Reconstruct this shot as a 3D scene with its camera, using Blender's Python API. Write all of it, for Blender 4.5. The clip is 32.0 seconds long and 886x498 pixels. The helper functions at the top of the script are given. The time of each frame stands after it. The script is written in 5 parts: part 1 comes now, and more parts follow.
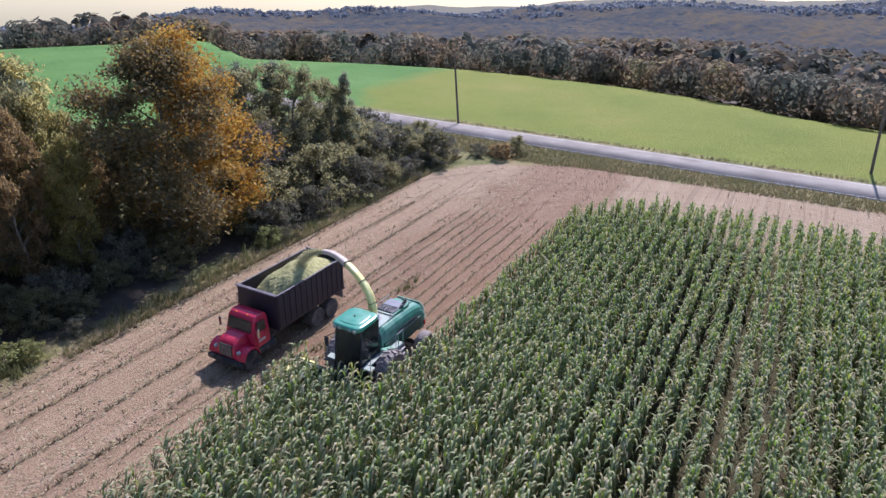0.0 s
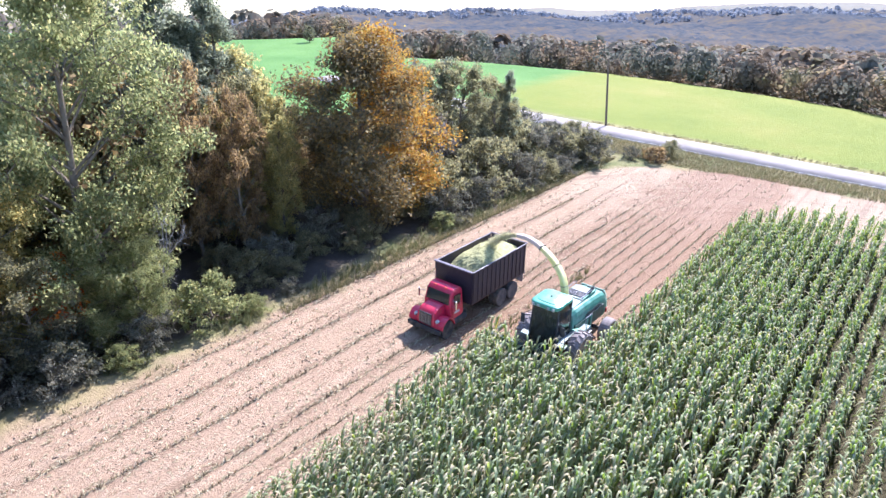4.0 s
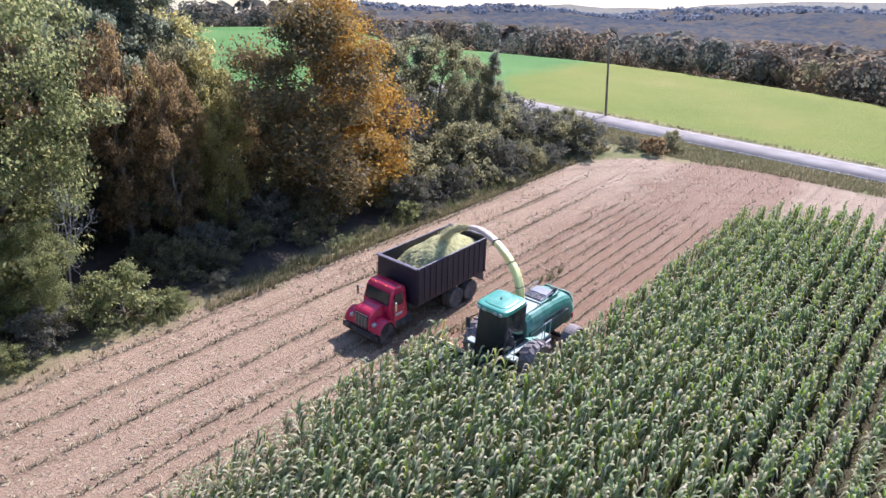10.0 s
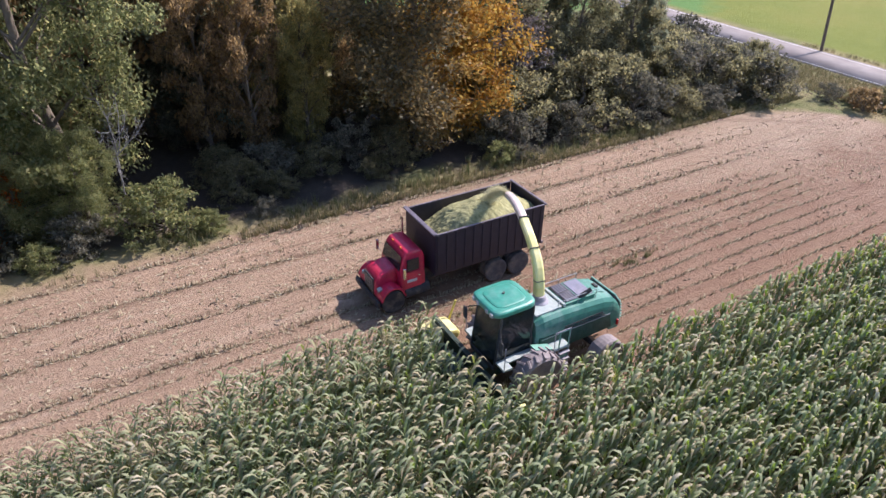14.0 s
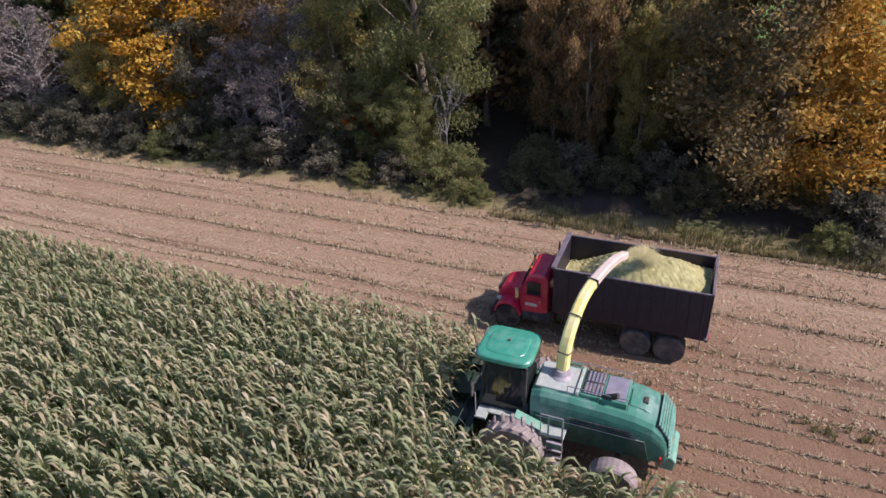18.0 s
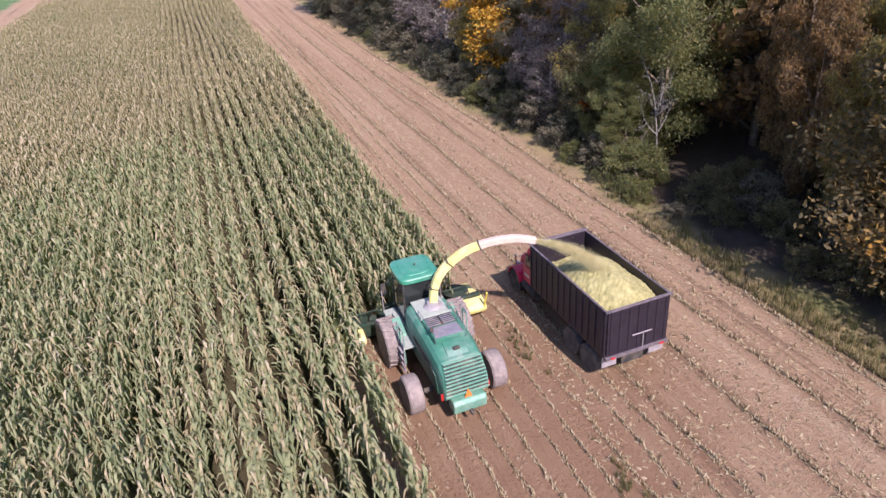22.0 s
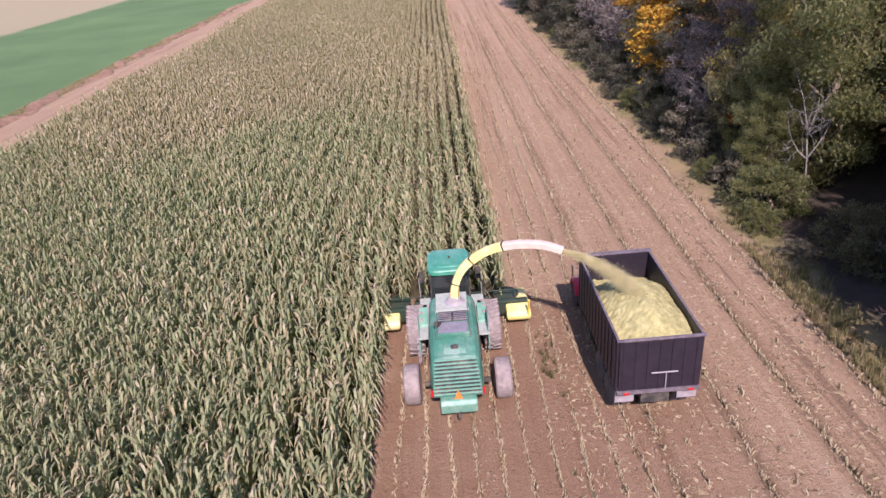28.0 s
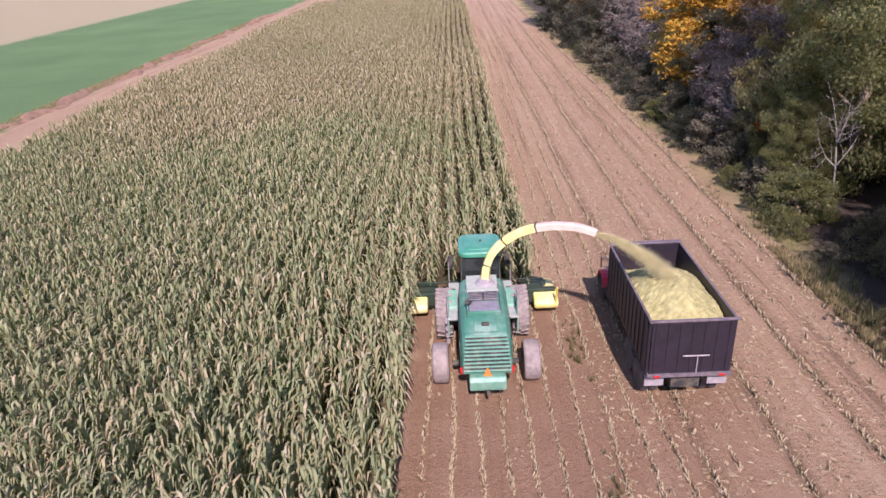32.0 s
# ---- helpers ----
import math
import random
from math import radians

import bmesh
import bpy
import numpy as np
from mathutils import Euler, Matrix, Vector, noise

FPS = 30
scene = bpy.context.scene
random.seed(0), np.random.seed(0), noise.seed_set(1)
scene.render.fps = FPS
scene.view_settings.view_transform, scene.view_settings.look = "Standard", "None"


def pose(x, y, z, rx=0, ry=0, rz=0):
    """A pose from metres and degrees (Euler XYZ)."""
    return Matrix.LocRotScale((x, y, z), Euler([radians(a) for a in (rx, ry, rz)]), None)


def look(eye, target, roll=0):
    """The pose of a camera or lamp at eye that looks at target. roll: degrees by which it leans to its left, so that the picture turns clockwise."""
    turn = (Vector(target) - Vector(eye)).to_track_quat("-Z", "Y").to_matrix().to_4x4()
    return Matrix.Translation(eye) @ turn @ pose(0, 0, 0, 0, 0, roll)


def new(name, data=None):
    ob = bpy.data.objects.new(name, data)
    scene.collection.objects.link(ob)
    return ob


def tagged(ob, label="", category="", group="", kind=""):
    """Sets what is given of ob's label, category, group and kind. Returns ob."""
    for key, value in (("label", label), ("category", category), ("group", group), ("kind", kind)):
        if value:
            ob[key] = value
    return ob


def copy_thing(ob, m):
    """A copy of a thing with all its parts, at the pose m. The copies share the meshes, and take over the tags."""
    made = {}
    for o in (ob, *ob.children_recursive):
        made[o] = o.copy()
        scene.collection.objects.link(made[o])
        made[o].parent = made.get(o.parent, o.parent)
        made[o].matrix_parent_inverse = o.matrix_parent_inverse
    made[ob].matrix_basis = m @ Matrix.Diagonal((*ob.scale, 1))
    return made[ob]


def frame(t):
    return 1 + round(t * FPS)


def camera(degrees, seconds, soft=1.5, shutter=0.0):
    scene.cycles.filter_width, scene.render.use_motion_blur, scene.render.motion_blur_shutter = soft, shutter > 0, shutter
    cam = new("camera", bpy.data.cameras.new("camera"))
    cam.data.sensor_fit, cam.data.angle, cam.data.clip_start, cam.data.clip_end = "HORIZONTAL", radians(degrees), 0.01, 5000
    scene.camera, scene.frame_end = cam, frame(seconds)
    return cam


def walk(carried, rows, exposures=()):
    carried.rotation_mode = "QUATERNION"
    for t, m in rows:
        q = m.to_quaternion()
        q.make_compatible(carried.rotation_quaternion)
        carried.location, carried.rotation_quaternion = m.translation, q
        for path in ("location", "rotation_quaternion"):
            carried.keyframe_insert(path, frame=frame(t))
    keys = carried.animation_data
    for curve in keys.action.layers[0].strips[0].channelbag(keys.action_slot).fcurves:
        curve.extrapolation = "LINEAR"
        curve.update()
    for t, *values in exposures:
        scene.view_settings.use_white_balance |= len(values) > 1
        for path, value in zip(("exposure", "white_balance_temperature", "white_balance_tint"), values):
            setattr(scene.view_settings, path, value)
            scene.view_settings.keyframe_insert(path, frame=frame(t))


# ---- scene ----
cam = camera(68.8, 32.0, soft=1.5)
PATH = [
    (0.0, pose(-14.67, 34.13, 17.20, 66.12, -0.64, -151.10)),
    (0.5, pose(-13.85, 34.47, 17.03, 66.20, -0.64, -148.02)),
    (1.0, pose(-12.97, 34.90, 16.95, 66.22, -0.62, -146.91)),
    (1.5, pose(-12.24, 35.06, 16.92, 66.19, -0.66, -144.88)),
    (2.0, pose(-11.73, 35.12, 16.99, 66.07, -0.75, -143.09)),
    (2.5, pose(-11.52, 35.25, 17.08, 66.02, -0.81, -142.35)),
    (3.0, pose(-11.58, 36.03, 17.09, 66.08, -0.81, -141.86)),
    (3.5, pose(-11.89, 37.33, 17.16, 66.12, -0.92, -141.57)),
    (5.5, pose(-12.77, 40.15, 17.49, 66.04, -1.03, -139.77)),
    (6.0, pose(-12.78, 40.04, 17.40, 66.01, -1.15, -139.32)),
    (6.5, pose(-12.77, 39.49, 17.26, 65.93, -1.19, -139.22)),
    (7.0, pose(-12.74, 38.60, 17.11, 65.96, -1.12, -139.19)),
    (7.5, pose(-12.70, 37.66, 16.95, 65.84, -1.10, -139.23)),
    (8.0, pose(-12.70, 36.77, 16.60, 65.85, -1.12, -139.30)),
    (8.5, pose(-12.72, 35.92, 16.15, 65.87, -1.21, -139.28)),
    (9.0, pose(-12.80, 35.08, 15.70, 65.83, -1.34, -139.23)),
    (9.5, pose(-12.62, 34.16, 15.48, 65.77, -1.44, -139.32)),
    (10.0, pose(-12.33, 33.36, 15.43, 65.77, -1.44, -139.51)),
    (10.5, pose(-11.97, 32.66, 15.35, 65.86, -1.40, -139.70)),
    (11.0, pose(-11.50, 31.86, 15.34, 65.85, -1.39, -139.22)),
    (11.5, pose(-11.25, 30.95, 15.38, 65.78, -1.43, -139.06)),
    (12.0, pose(-11.23, 29.96, 15.45, 65.76, -1.44, -139.25)),
    (12.5, pose(-11.62, 28.80, 15.71, 65.59, -1.50, -139.43)),
    (13.0, pose(-12.15, 27.59, 15.78, 65.56, -1.23, -134.61)),
    (13.5, pose(-12.81, 26.39, 15.36, 60.80, -1.09, -126.75)),
    (14.0, pose(-13.08, 24.76, 15.42, 57.57, -0.66, -119.87)),
    (14.5, pose(-13.33, 23.42, 15.47, 57.46, -0.35, -111.23)),
    (16.5, pose(-14.27, 16.95, 15.46, 57.38, 2.33, -92.40)),
    (17.0, pose(-14.29, 15.03, 15.38, 57.84, 2.50, -86.72)),
    (17.5, pose(-14.03, 12.80, 15.21, 58.31, 2.70, -77.81)),
    (18.0, pose(-13.63, 10.49, 15.06, 59.12, 2.95, -67.28)),
    (18.5, pose(-13.05, 8.24, 15.14, 59.04, 3.19, -59.47)),
    (19.0, pose(-12.23, 5.95, 15.23, 58.74, 3.31, -54.42)),
    (19.5, pose(-11.52, 4.05, 15.27, 58.67, 3.69, -49.98)),
    (20.0, pose(-10.92, 2.35, 15.26, 59.13, 4.21, -44.73)),
    (20.5, pose(-9.74, 0.36, 15.22, 59.64, 4.29, -38.43)),
    (21.0, pose(-8.20, -1.61, 15.08, 60.21, 4.31, -31.93)),
    (21.5, pose(-6.56, -3.27, 14.91, 60.66, 4.32, -27.00)),
    (22.0, pose(-5.36, -4.36, 14.92, 61.08, 4.29, -21.27)),
    (22.5, pose(-4.27, -4.91, 14.95, 61.13, 4.35, -17.87)),
    (23.0, pose(-3.26, -5.34, 14.87, 61.21, 4.46, -13.26)),
    (23.5, pose(-2.35, -5.52, 14.69, 61.53, 4.64, -7.94)),
    (24.0, pose(-1.62, -5.52, 14.55, 61.89, 4.71, -4.89)),
    (24.5, pose(-1.15, -5.51, 14.44, 61.96, 4.90, -3.62)),
    (25.0, pose(-0.73, -5.49, 14.41, 61.87, 4.93, -2.93)),
    (25.5, pose(-0.43, -5.47, 14.40, 61.78, 5.05, -2.76)),
    (27.5, pose(0.22, -5.20, 14.16, 62.34, 4.93, -1.46)),
    (28.0, pose(0.28, -5.08, 14.06, 62.56, 4.79, -1.43)),
    (28.5, pose(0.26, -5.19, 14.05, 62.32, 4.49, -1.14)),
    (29.0, pose(0.16, -5.30, 14.02, 62.46, 4.13, -0.86)),
    (29.5, pose(0.09, -5.33, 13.90, 62.82, 3.88, -0.34)),
    (30.0, pose(0.07, -5.34, 13.60, 63.37, 3.76, -0.20)),
    (30.5, pose(0.01, -5.20, 13.31, 63.47, 3.48, -0.20)),
    (31.0, pose(-0.12, -5.32, 13.13, 63.89, 3.31, -0.02)),
    (31.5, pose(-0.32, -5.54, 13.04, 64.41, 3.24, 0.19)),
    (32.0, pose(-0.53, -5.85, 13.03, 64.47, 3.16, 0.43)),
]
EXPOSURES = [(0.0, 0.47, 5720, 21), (2.0, 1.12, 5640, 20), (3.0, 1.50, 5560, 20), (3.6, 1.56, 5560, 20), (6.0, 1.56, 5540, 20), (8.5, 1.14, 5600, 21), (10.0, 0.95, 5680, 22), (12.0, 1.10, 5660, 22),
             (13.0, 1.14, 5700, 22), (14.0, 0.68, 6060, 24), (17.0, 0.27, 6400, 28), (20.0, 0.48, 6420, 29), (21.5, 0.57, 6440, 31), (25.0, 0.52, 6500, 35), (32.0, 0.52, 6520, 38)]
walk(cam, PATH, EXPOSURES)

# ---------------------------------------------------------------- light
SUN_TO = Vector((0.08, -1.03, 1.0)).normalized()
world = bpy.data.worlds.new("world")
scene.world = world
world.use_nodes = True
wn, wl = world.node_tree.nodes, world.node_tree.links
sky = wn.new("ShaderNodeTexSky")
sky.sky_type, sky.sun_disc = "NISHITA", False
sky.sun_elevation = math.asin(SUN_TO.z)
sky.sun_rotation = math.atan2(SUN_TO.x, SUN_TO.y)
sky.air_density, sky.dust_density, sky.ozone_density = 1.0, 0.4, 2.0
wl.new(sky.outputs["Color"], wn["Background"].inputs["Color"])
wn["Background"].inputs["Strength"].default_value = 0.15
sun_data = bpy.data.lights.new("sun", "SUN")
sun_data.energy, sun_data.angle, sun_data.color = 5.0, radians(0.6), (1.0, 0.95, 0.86)
sun = new("sun", sun_data)
sun.matrix_world = look(SUN_TO * 80, (0, 0, 0))


# ---------------------------------------------------------------- materials
def shader(name):
    m = bpy.data.materials.new(name)
    m.use_nodes = True
    nt = m.node_tree
    return m, nt, nt.nodes["Principled BSDF"]


def ramp(nt, fac, stops):
    r = nt.nodes.new("ShaderNodeValToRGB")
    while len(r.color_ramp.elements) < len(stops):
        r.color_ramp.elements.new(0.5)
    for e, (p, c) in zip(r.color_ramp.elements, stops):
        e.position, e.color = p, (*c, 1)
    nt.links.new(fac, r.inputs["Fac"])
    return r.outputs["Color"]


def noise_tex(nt, scale, detail=4.0, vec=None, rough=0.55):
    n = nt.nodes.new("ShaderNodeTexNoise")
    n.inputs["Scale"].default_value, n.inputs["Detail"].default_value, n.inputs["Roughness"].default_value = scale, detail, rough
    if vec is not None:
        nt.links.new(vec, n.inputs["Vector"])
    return n.outputs["Fac"]


def mix(nt, fac, a, b, blend="MIX"):
    n = nt.nodes.new("ShaderNodeMix")
    n.data_type, n.blend_type = "RGBA", blend
    for socket, value in ((n.inputs["Factor"], fac), (n.inputs["A"], a), (n.inputs["B"], b)):
        if isinstance(value, (int, float)):
            socket.default_value = value
        elif isinstance(value, tuple):
            socket.default_value = (*value, 1)
        else:
            nt.links.new(value, socket)
    return n.outputs["Result"]


def calc(nt, op, a, b=0.0, c=0.0, clamp=False):
    n = nt.nodes.new("ShaderNodeMath")
    n.operation, n.use_clamp = op, clamp
    for socket, value in zip(n.inputs, (a, b, c)):
        if isinstance(value, (int, float)):
            socket.default_value = value
        else:
            nt.links.new(value, socket)
    return n.outputs[0]


def bump(nt, p, height, strength, distance):
    b = nt.nodes.new("ShaderNodeBump")
    b.inputs["Strength"].default_value, b.inputs["Distance"].default_value = strength, distance
    nt.links.new(height, b.inputs["Height"])
    nt.links.new(b.outputs["Normal"], p.inputs["Normal"])


def coords(nt):
    return nt.nodes.new("ShaderNodeNewGeometry").outputs["Position"]


def plain(name, col, dark=None, scale=6.0, rough=0.5, metal=0.0, grain=60.0, relief=0.15, dirt=(0.30, 0.24, 0.17), dirty=0.25, coat=0.0):
    """A painted, cast or woven surface with blotches, grain and dust."""
    m, nt, p = shader(name)
    pos = nt.nodes.new("ShaderNodeTexCoord").outputs["Object"]
    dark = dark or tuple(0.72 * c for c in col)
    base = ramp(nt, noise_tex(nt, scale, 5, pos), [(0.3, dark), (0.65, col)])
    worn = calc(nt, "MULTIPLY", ramp(nt, noise_tex(nt, scale * 0.45, 6, pos, 0.7), [(0.45, (0, 0, 0)), (0.75, (1, 1, 1))]), dirty)
    nt.links.new(mix(nt, worn, base, dirt), p.inputs["Base Color"])
    nt.links.new(calc(nt, "ADD", calc(nt, "MULTIPLY", noise_tex(nt, grain * 0.3, 3, pos), 0.25), rough - 0.12, clamp=True), p.inputs["Roughness"])
    p.inputs["Metallic"].default_value = metal
    p.inputs["Coat Weight"].default_value = coat
    bump(nt, p, noise_tex(nt, grain, 3, pos), relief, 0.01)
    return m


def leafy(name, stops, patch=None, patch_scale=0.25, translucent=0.35, rough=0.55, along=None, shine=None, sheen=0.18, glow=None):
    """Leaves: colour differs leaf by leaf, and in drifts through the crown."""
    m, nt, p = shader(name)
    geo = nt.nodes.new("ShaderNodeNewGeometry")
    col = ramp(nt, geo.outputs["Random Per Island"], stops)
    if patch:
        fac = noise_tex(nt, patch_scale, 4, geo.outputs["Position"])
        # along moves the patch colour with y: tan corn, painted shade side of the maple
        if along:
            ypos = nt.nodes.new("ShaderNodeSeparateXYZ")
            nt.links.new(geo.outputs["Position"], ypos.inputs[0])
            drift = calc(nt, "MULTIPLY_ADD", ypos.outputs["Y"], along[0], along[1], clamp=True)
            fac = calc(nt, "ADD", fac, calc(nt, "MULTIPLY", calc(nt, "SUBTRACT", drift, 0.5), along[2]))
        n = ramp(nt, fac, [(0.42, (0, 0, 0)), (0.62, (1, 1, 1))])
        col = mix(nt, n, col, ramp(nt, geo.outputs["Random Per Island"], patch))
    nt.links.new(col, p.inputs["Base Color"])
    p.inputs["Roughness"].default_value = rough
    p.inputs["Specular IOR Level"].default_value = sheen
    t = nt.nodes.new("ShaderNodeBsdfTranslucent")
    through_leaf = ramp(nt, geo.outputs["Random Per Island"], shine) if shine else col
    if glow:
        through_leaf = mix(nt, n, through_leaf, ramp(nt, geo.outputs["Random Per Island"], glow))
    nt.links.new(through_leaf, t.inputs["Color"])
    ms = nt.nodes.new("ShaderNodeMixShader")
    ms.inputs[0].default_value = translucent
    nt.links.new(p.outputs[0], ms.inputs[1])
    nt.links.new(t.outputs[0], ms.inputs[2])
    nt.links.new(ms.outputs[0], nt.nodes["Material Output"].inputs["Surface"])
    return m


# ---------------------------------------------------------------- mesh helpers
def part(name, bm, material, parent=None, label=""):
    me = bpy.data.meshes.new(name)
    bmesh.ops.recalc_face_normals(bm, faces=bm.faces)
    bm.to_mesh(me)
    bm.free()
    me.materials.append(material)
    ob = new(name, me)
    ob.parent = parent
    if label:
        ob["label"] = label
    return ob


def empty(name, m=None):
    ob = new(name)
    ob.empty_display_size = 0.2
    if m is not None:
        ob.matrix_basis = m
    return ob


def box(x0, x1, y0, y1, z0, z1, bevel=0.02, bm=None, seg=2):
    own = bmesh.new()
    vs = bmesh.ops.create_cube(own, size=1)["verts"]
    for v in vs:
        v.co = Vector(((x0 + x1) / 2 + v.co.x * (x1 - x0), (y0 + y1) / 2 + v.co.y * (y1 - y0), (z0 + z1) / 2 + v.co.z * (z1 - z0)))
    if bevel:
        bmesh.ops.bevel(own, geom=own.edges[:], offset=min(bevel, 0.45 * min(x1 - x0, y1 - y0, z1 - z0)), segments=seg, profile=0.6, affect="EDGES")
    return join(bm, own)


def join(bm, own):
    if bm is None:
        return own
    me = bpy.data.meshes.new("tmp")
    own.to_mesh(me)
    own.free()
    bm.from_mesh(me)
    bpy.data.meshes.remove(me)
    return bm


def rod(a, b, r, r2=None, seg=10, bm=None):
    own = bmesh.new()
    a, b = Vector(a), Vector(b)
    d = b - a
    q = d.to_track_quat("Z", "Y").to_matrix().to_4x4()
    bmesh.ops.create_cone(own, cap_ends=True, segments=seg, radius1=r, radius2=r if r2 is None else r2, depth=d.length,
                          matrix=Matrix.Translation((a + b) / 2) @ q)
    return join(bm, own)


def prism(profile, x0, x1, bevel=0.03, taper=1.0, axis="x"):
    """A (y, z) outline pushed from x0 to x1; taper narrows the upper points towards the middle."""
    bm = bmesh.new()
    zs = [z for _, z in profile]
    lo, hi = min(zs), max(zs)
    mid = (x0 + x1) / 2
    rings = []
    for x in (x0, x1):
        ring = []
        for y, z in profile:
            k = 1 + (taper - 1) * (z - lo) / max(hi - lo, 1e-6)
            ring.append(bm.verts.new((mid + (x - mid) * k, y, z)))
        rings.append(ring)
    n = len(profile)
    bm.faces.new(rings[0])
    bm.faces.new(rings[1][::-1])
    for i in range(n):
        bm.faces.new((rings[0][i], rings[0][(i + 1) % n], rings[1][(i + 1) % n], rings[1][i]))
    bmesh.ops.recalc_face_normals(bm, faces=bm.faces)
    if bevel:
        bmesh.ops.bevel(bm, geom=bm.edges[:], offset=bevel, segments=2, profile=0.6, affect="EDGES")
    return bm


def lathe(points, seg=24, axis="x", centre=(0, 0, 0)):
    """A (radius, offset) outline turned about an axis."""
    bm = bmesh.new()
    rings = []
    for r, o in points:
        ring = []
        for i in range(seg):
            a = 2 * math.pi * i / seg
            v = (o, r * math.cos(a), r * math.sin(a)) if axis == "x" else (r * math.cos(a), r * math.sin(a), o)
            ring.append(bm.verts.new(Vector(v) + Vector(centre)))
        rings.append(ring)
    for r0, r1 in zip(rings, rings[1:]):
        for i in range(seg):
            bm.faces.new((r0[i], r0[(i + 1) % seg], r1[(i + 1) % seg], r1[i]))
    bm.faces.new(rings[0])
    bm.faces.new(rings[-1][::-1])
    bmesh.ops.recalc_face_normals(bm, faces=bm.faces)
    return bm


def mesh_object(name, verts, faces_tri, material, parent=None, smooth=False):
    """One mesh out of arrays of vertices and triangles."""
    me = bpy.data.meshes.new(name)
    v = np.asarray(verts, dtype=np.float32)
    f = np.asarray(faces_tri, dtype=np.int32)
    me.vertices.add(len(v))
    me.vertices.foreach_set("co", v.ravel())
    me.loops.add(f.size)
    me.loops.foreach_set("vertex_index", f.ravel())
    me.polygons.add(len(f))
    me.polygons.foreach_set("loop_start", np.arange(0, f.size, 3, dtype=np.int32))
    me.polygons.foreach_set("loop_total", np.full(len(f), 3, dtype=np.int32))
    me.update(calc_edges=True)
    me.validate()
    me.materials.append(material)
    ob = new(name, me)
    ob.parent = parent
    if smooth:
        me.polygons.foreach_set("use_smooth", np.ones(len(f), dtype=bool))
    return ob


def scatter(kinds, where, turn, size, lean=None, pick=None):
    """Copies of small (verts, tris) shapes at places, joined as arrays."""
    allv, allf, base = [], [], 0
    pick = np.random.randint(0, len(kinds), len(where)) if pick is None else pick
    for k, (kv, kf) in enumerate(kinds):
        idx = np.nonzero(pick == k)[0]
        if not len(idx):
            continue
        c, s = np.cos(turn[idx]), np.sin(turn[idx])
        sc = size[idx]
        x = (kv[None, :, 0] * c[:, None] - kv[None, :, 1] * s[:, None]) * sc[:, None]
        y = (kv[None, :, 0] * s[:, None] + kv[None, :, 1] * c[:, None]) * sc[:, None]
        z = kv[None, :, 2] * sc[:, None]
        if lean is not None:
            x = x + z * lean[idx, 0:1]
            y = y + z * lean[idx, 1:2]
        p = np.stack([x + where[idx, 0:1], y + where[idx, 1:2], z + where[idx, 2:3]], axis=2)
        allv.append(p.reshape(-1, 3))
        n = len(kv)
        allf.append((kf[None] + (base + np.arange(len(idx)) * n)[:, None, None]).reshape(-1, 3))
        base += n * len(idx)
    return np.concatenate(allv), np.concatenate(allf)


# ---------------------------------------------------------------- the land
VY = 14.2                       # the machines stand here along the rows
ROW = 0.762
CORN_L, CORN_END, EDGE = -31.5, -11.2, 2.4
HEAD_L = -2.45      # edge of the swath under the header


def smooth(a, b, x):
    t = np.clip((x - a) / (b - a), 0, 1)
    return t * t * (3 - 2 * t)


def land(x, y):
    """The height of the ground: level field, falling to a wooded valley behind the road, hills beyond."""
    dx, dy = x + 13.0, y - 32.0
    r = np.hypot(dx, dy)
    yaw = np.degrees(np.arctan2(dx, dy)) % 360
    brow = np.interp(yaw, [0, 60, 100, 112, 125, 131.5, 134.5, 142.8, 153.7, 163.4, 172.6, 181, 187, 200, 240, 360], [420, 420, 240, 160, 160, 165, 127, 119, 110, 100, 92, 83, 81, 82, 260, 420])
    fall = np.interp(yaw, [0, 90, 118, 127, 131, 152, 158, 171, 183, 200, 250, 360], [0, 0.045, 0.047, 0.035, 0.028, 0.025, 0.019, 0.011, 0.016, 0.016, 0, 0])
    sky_z = np.interp(yaw, [0, 100, 118, 134, 152, 171, 185, 200, 240, 360], [-60, -160, -168, -166, -146, -112, -68, -34, -40, -60])
    d = r - brow
    z = -9 * smooth(0, 60, d) - 16 * smooth(50, 260, d) - 32 * smooth(200, 900, d)
    hill = sky_z + 57 + 14 * np.sin(yaw * 0.31) * smooth(1500, 2500, r)
    z = z + hill * smooth(1400, 2900, r) - fall * np.maximum(d, 0)
    z = z + smooth(250, 700, r) * (9 * np.sin(x / 170 + 1.3) * np.cos(y / 210) + 6 * np.sin((x + y) / 95))
    return z


rs = np.concatenate([np.arange(0, 120, 3.0), np.geomspace(120, 4600, 70)])
na = 240
ang = np.linspace(0, 2 * np.pi, na, endpoint=False)
gx = -13.0 + rs[:, None] * np.sin(ang)[None]
gy = 32.0 + rs[:, None] * np.cos(ang)[None]
gv = np.stack([gx, gy, land(gx, gy)], 2).reshape(-1, 3)
i, j = np.meshgrid(np.arange(len(rs) - 1), np.arange(na), indexing="ij")
a, b, c, d = i * na + j, i * na + (j + 1) % na, (i + 1) * na + (j + 1) % na, (i + 1) * na + j
gf = np.concatenate([np.stack([a, c, b], -1).reshape(-1, 3), np.stack([a, d, c], -1).reshape(-1, 3)])

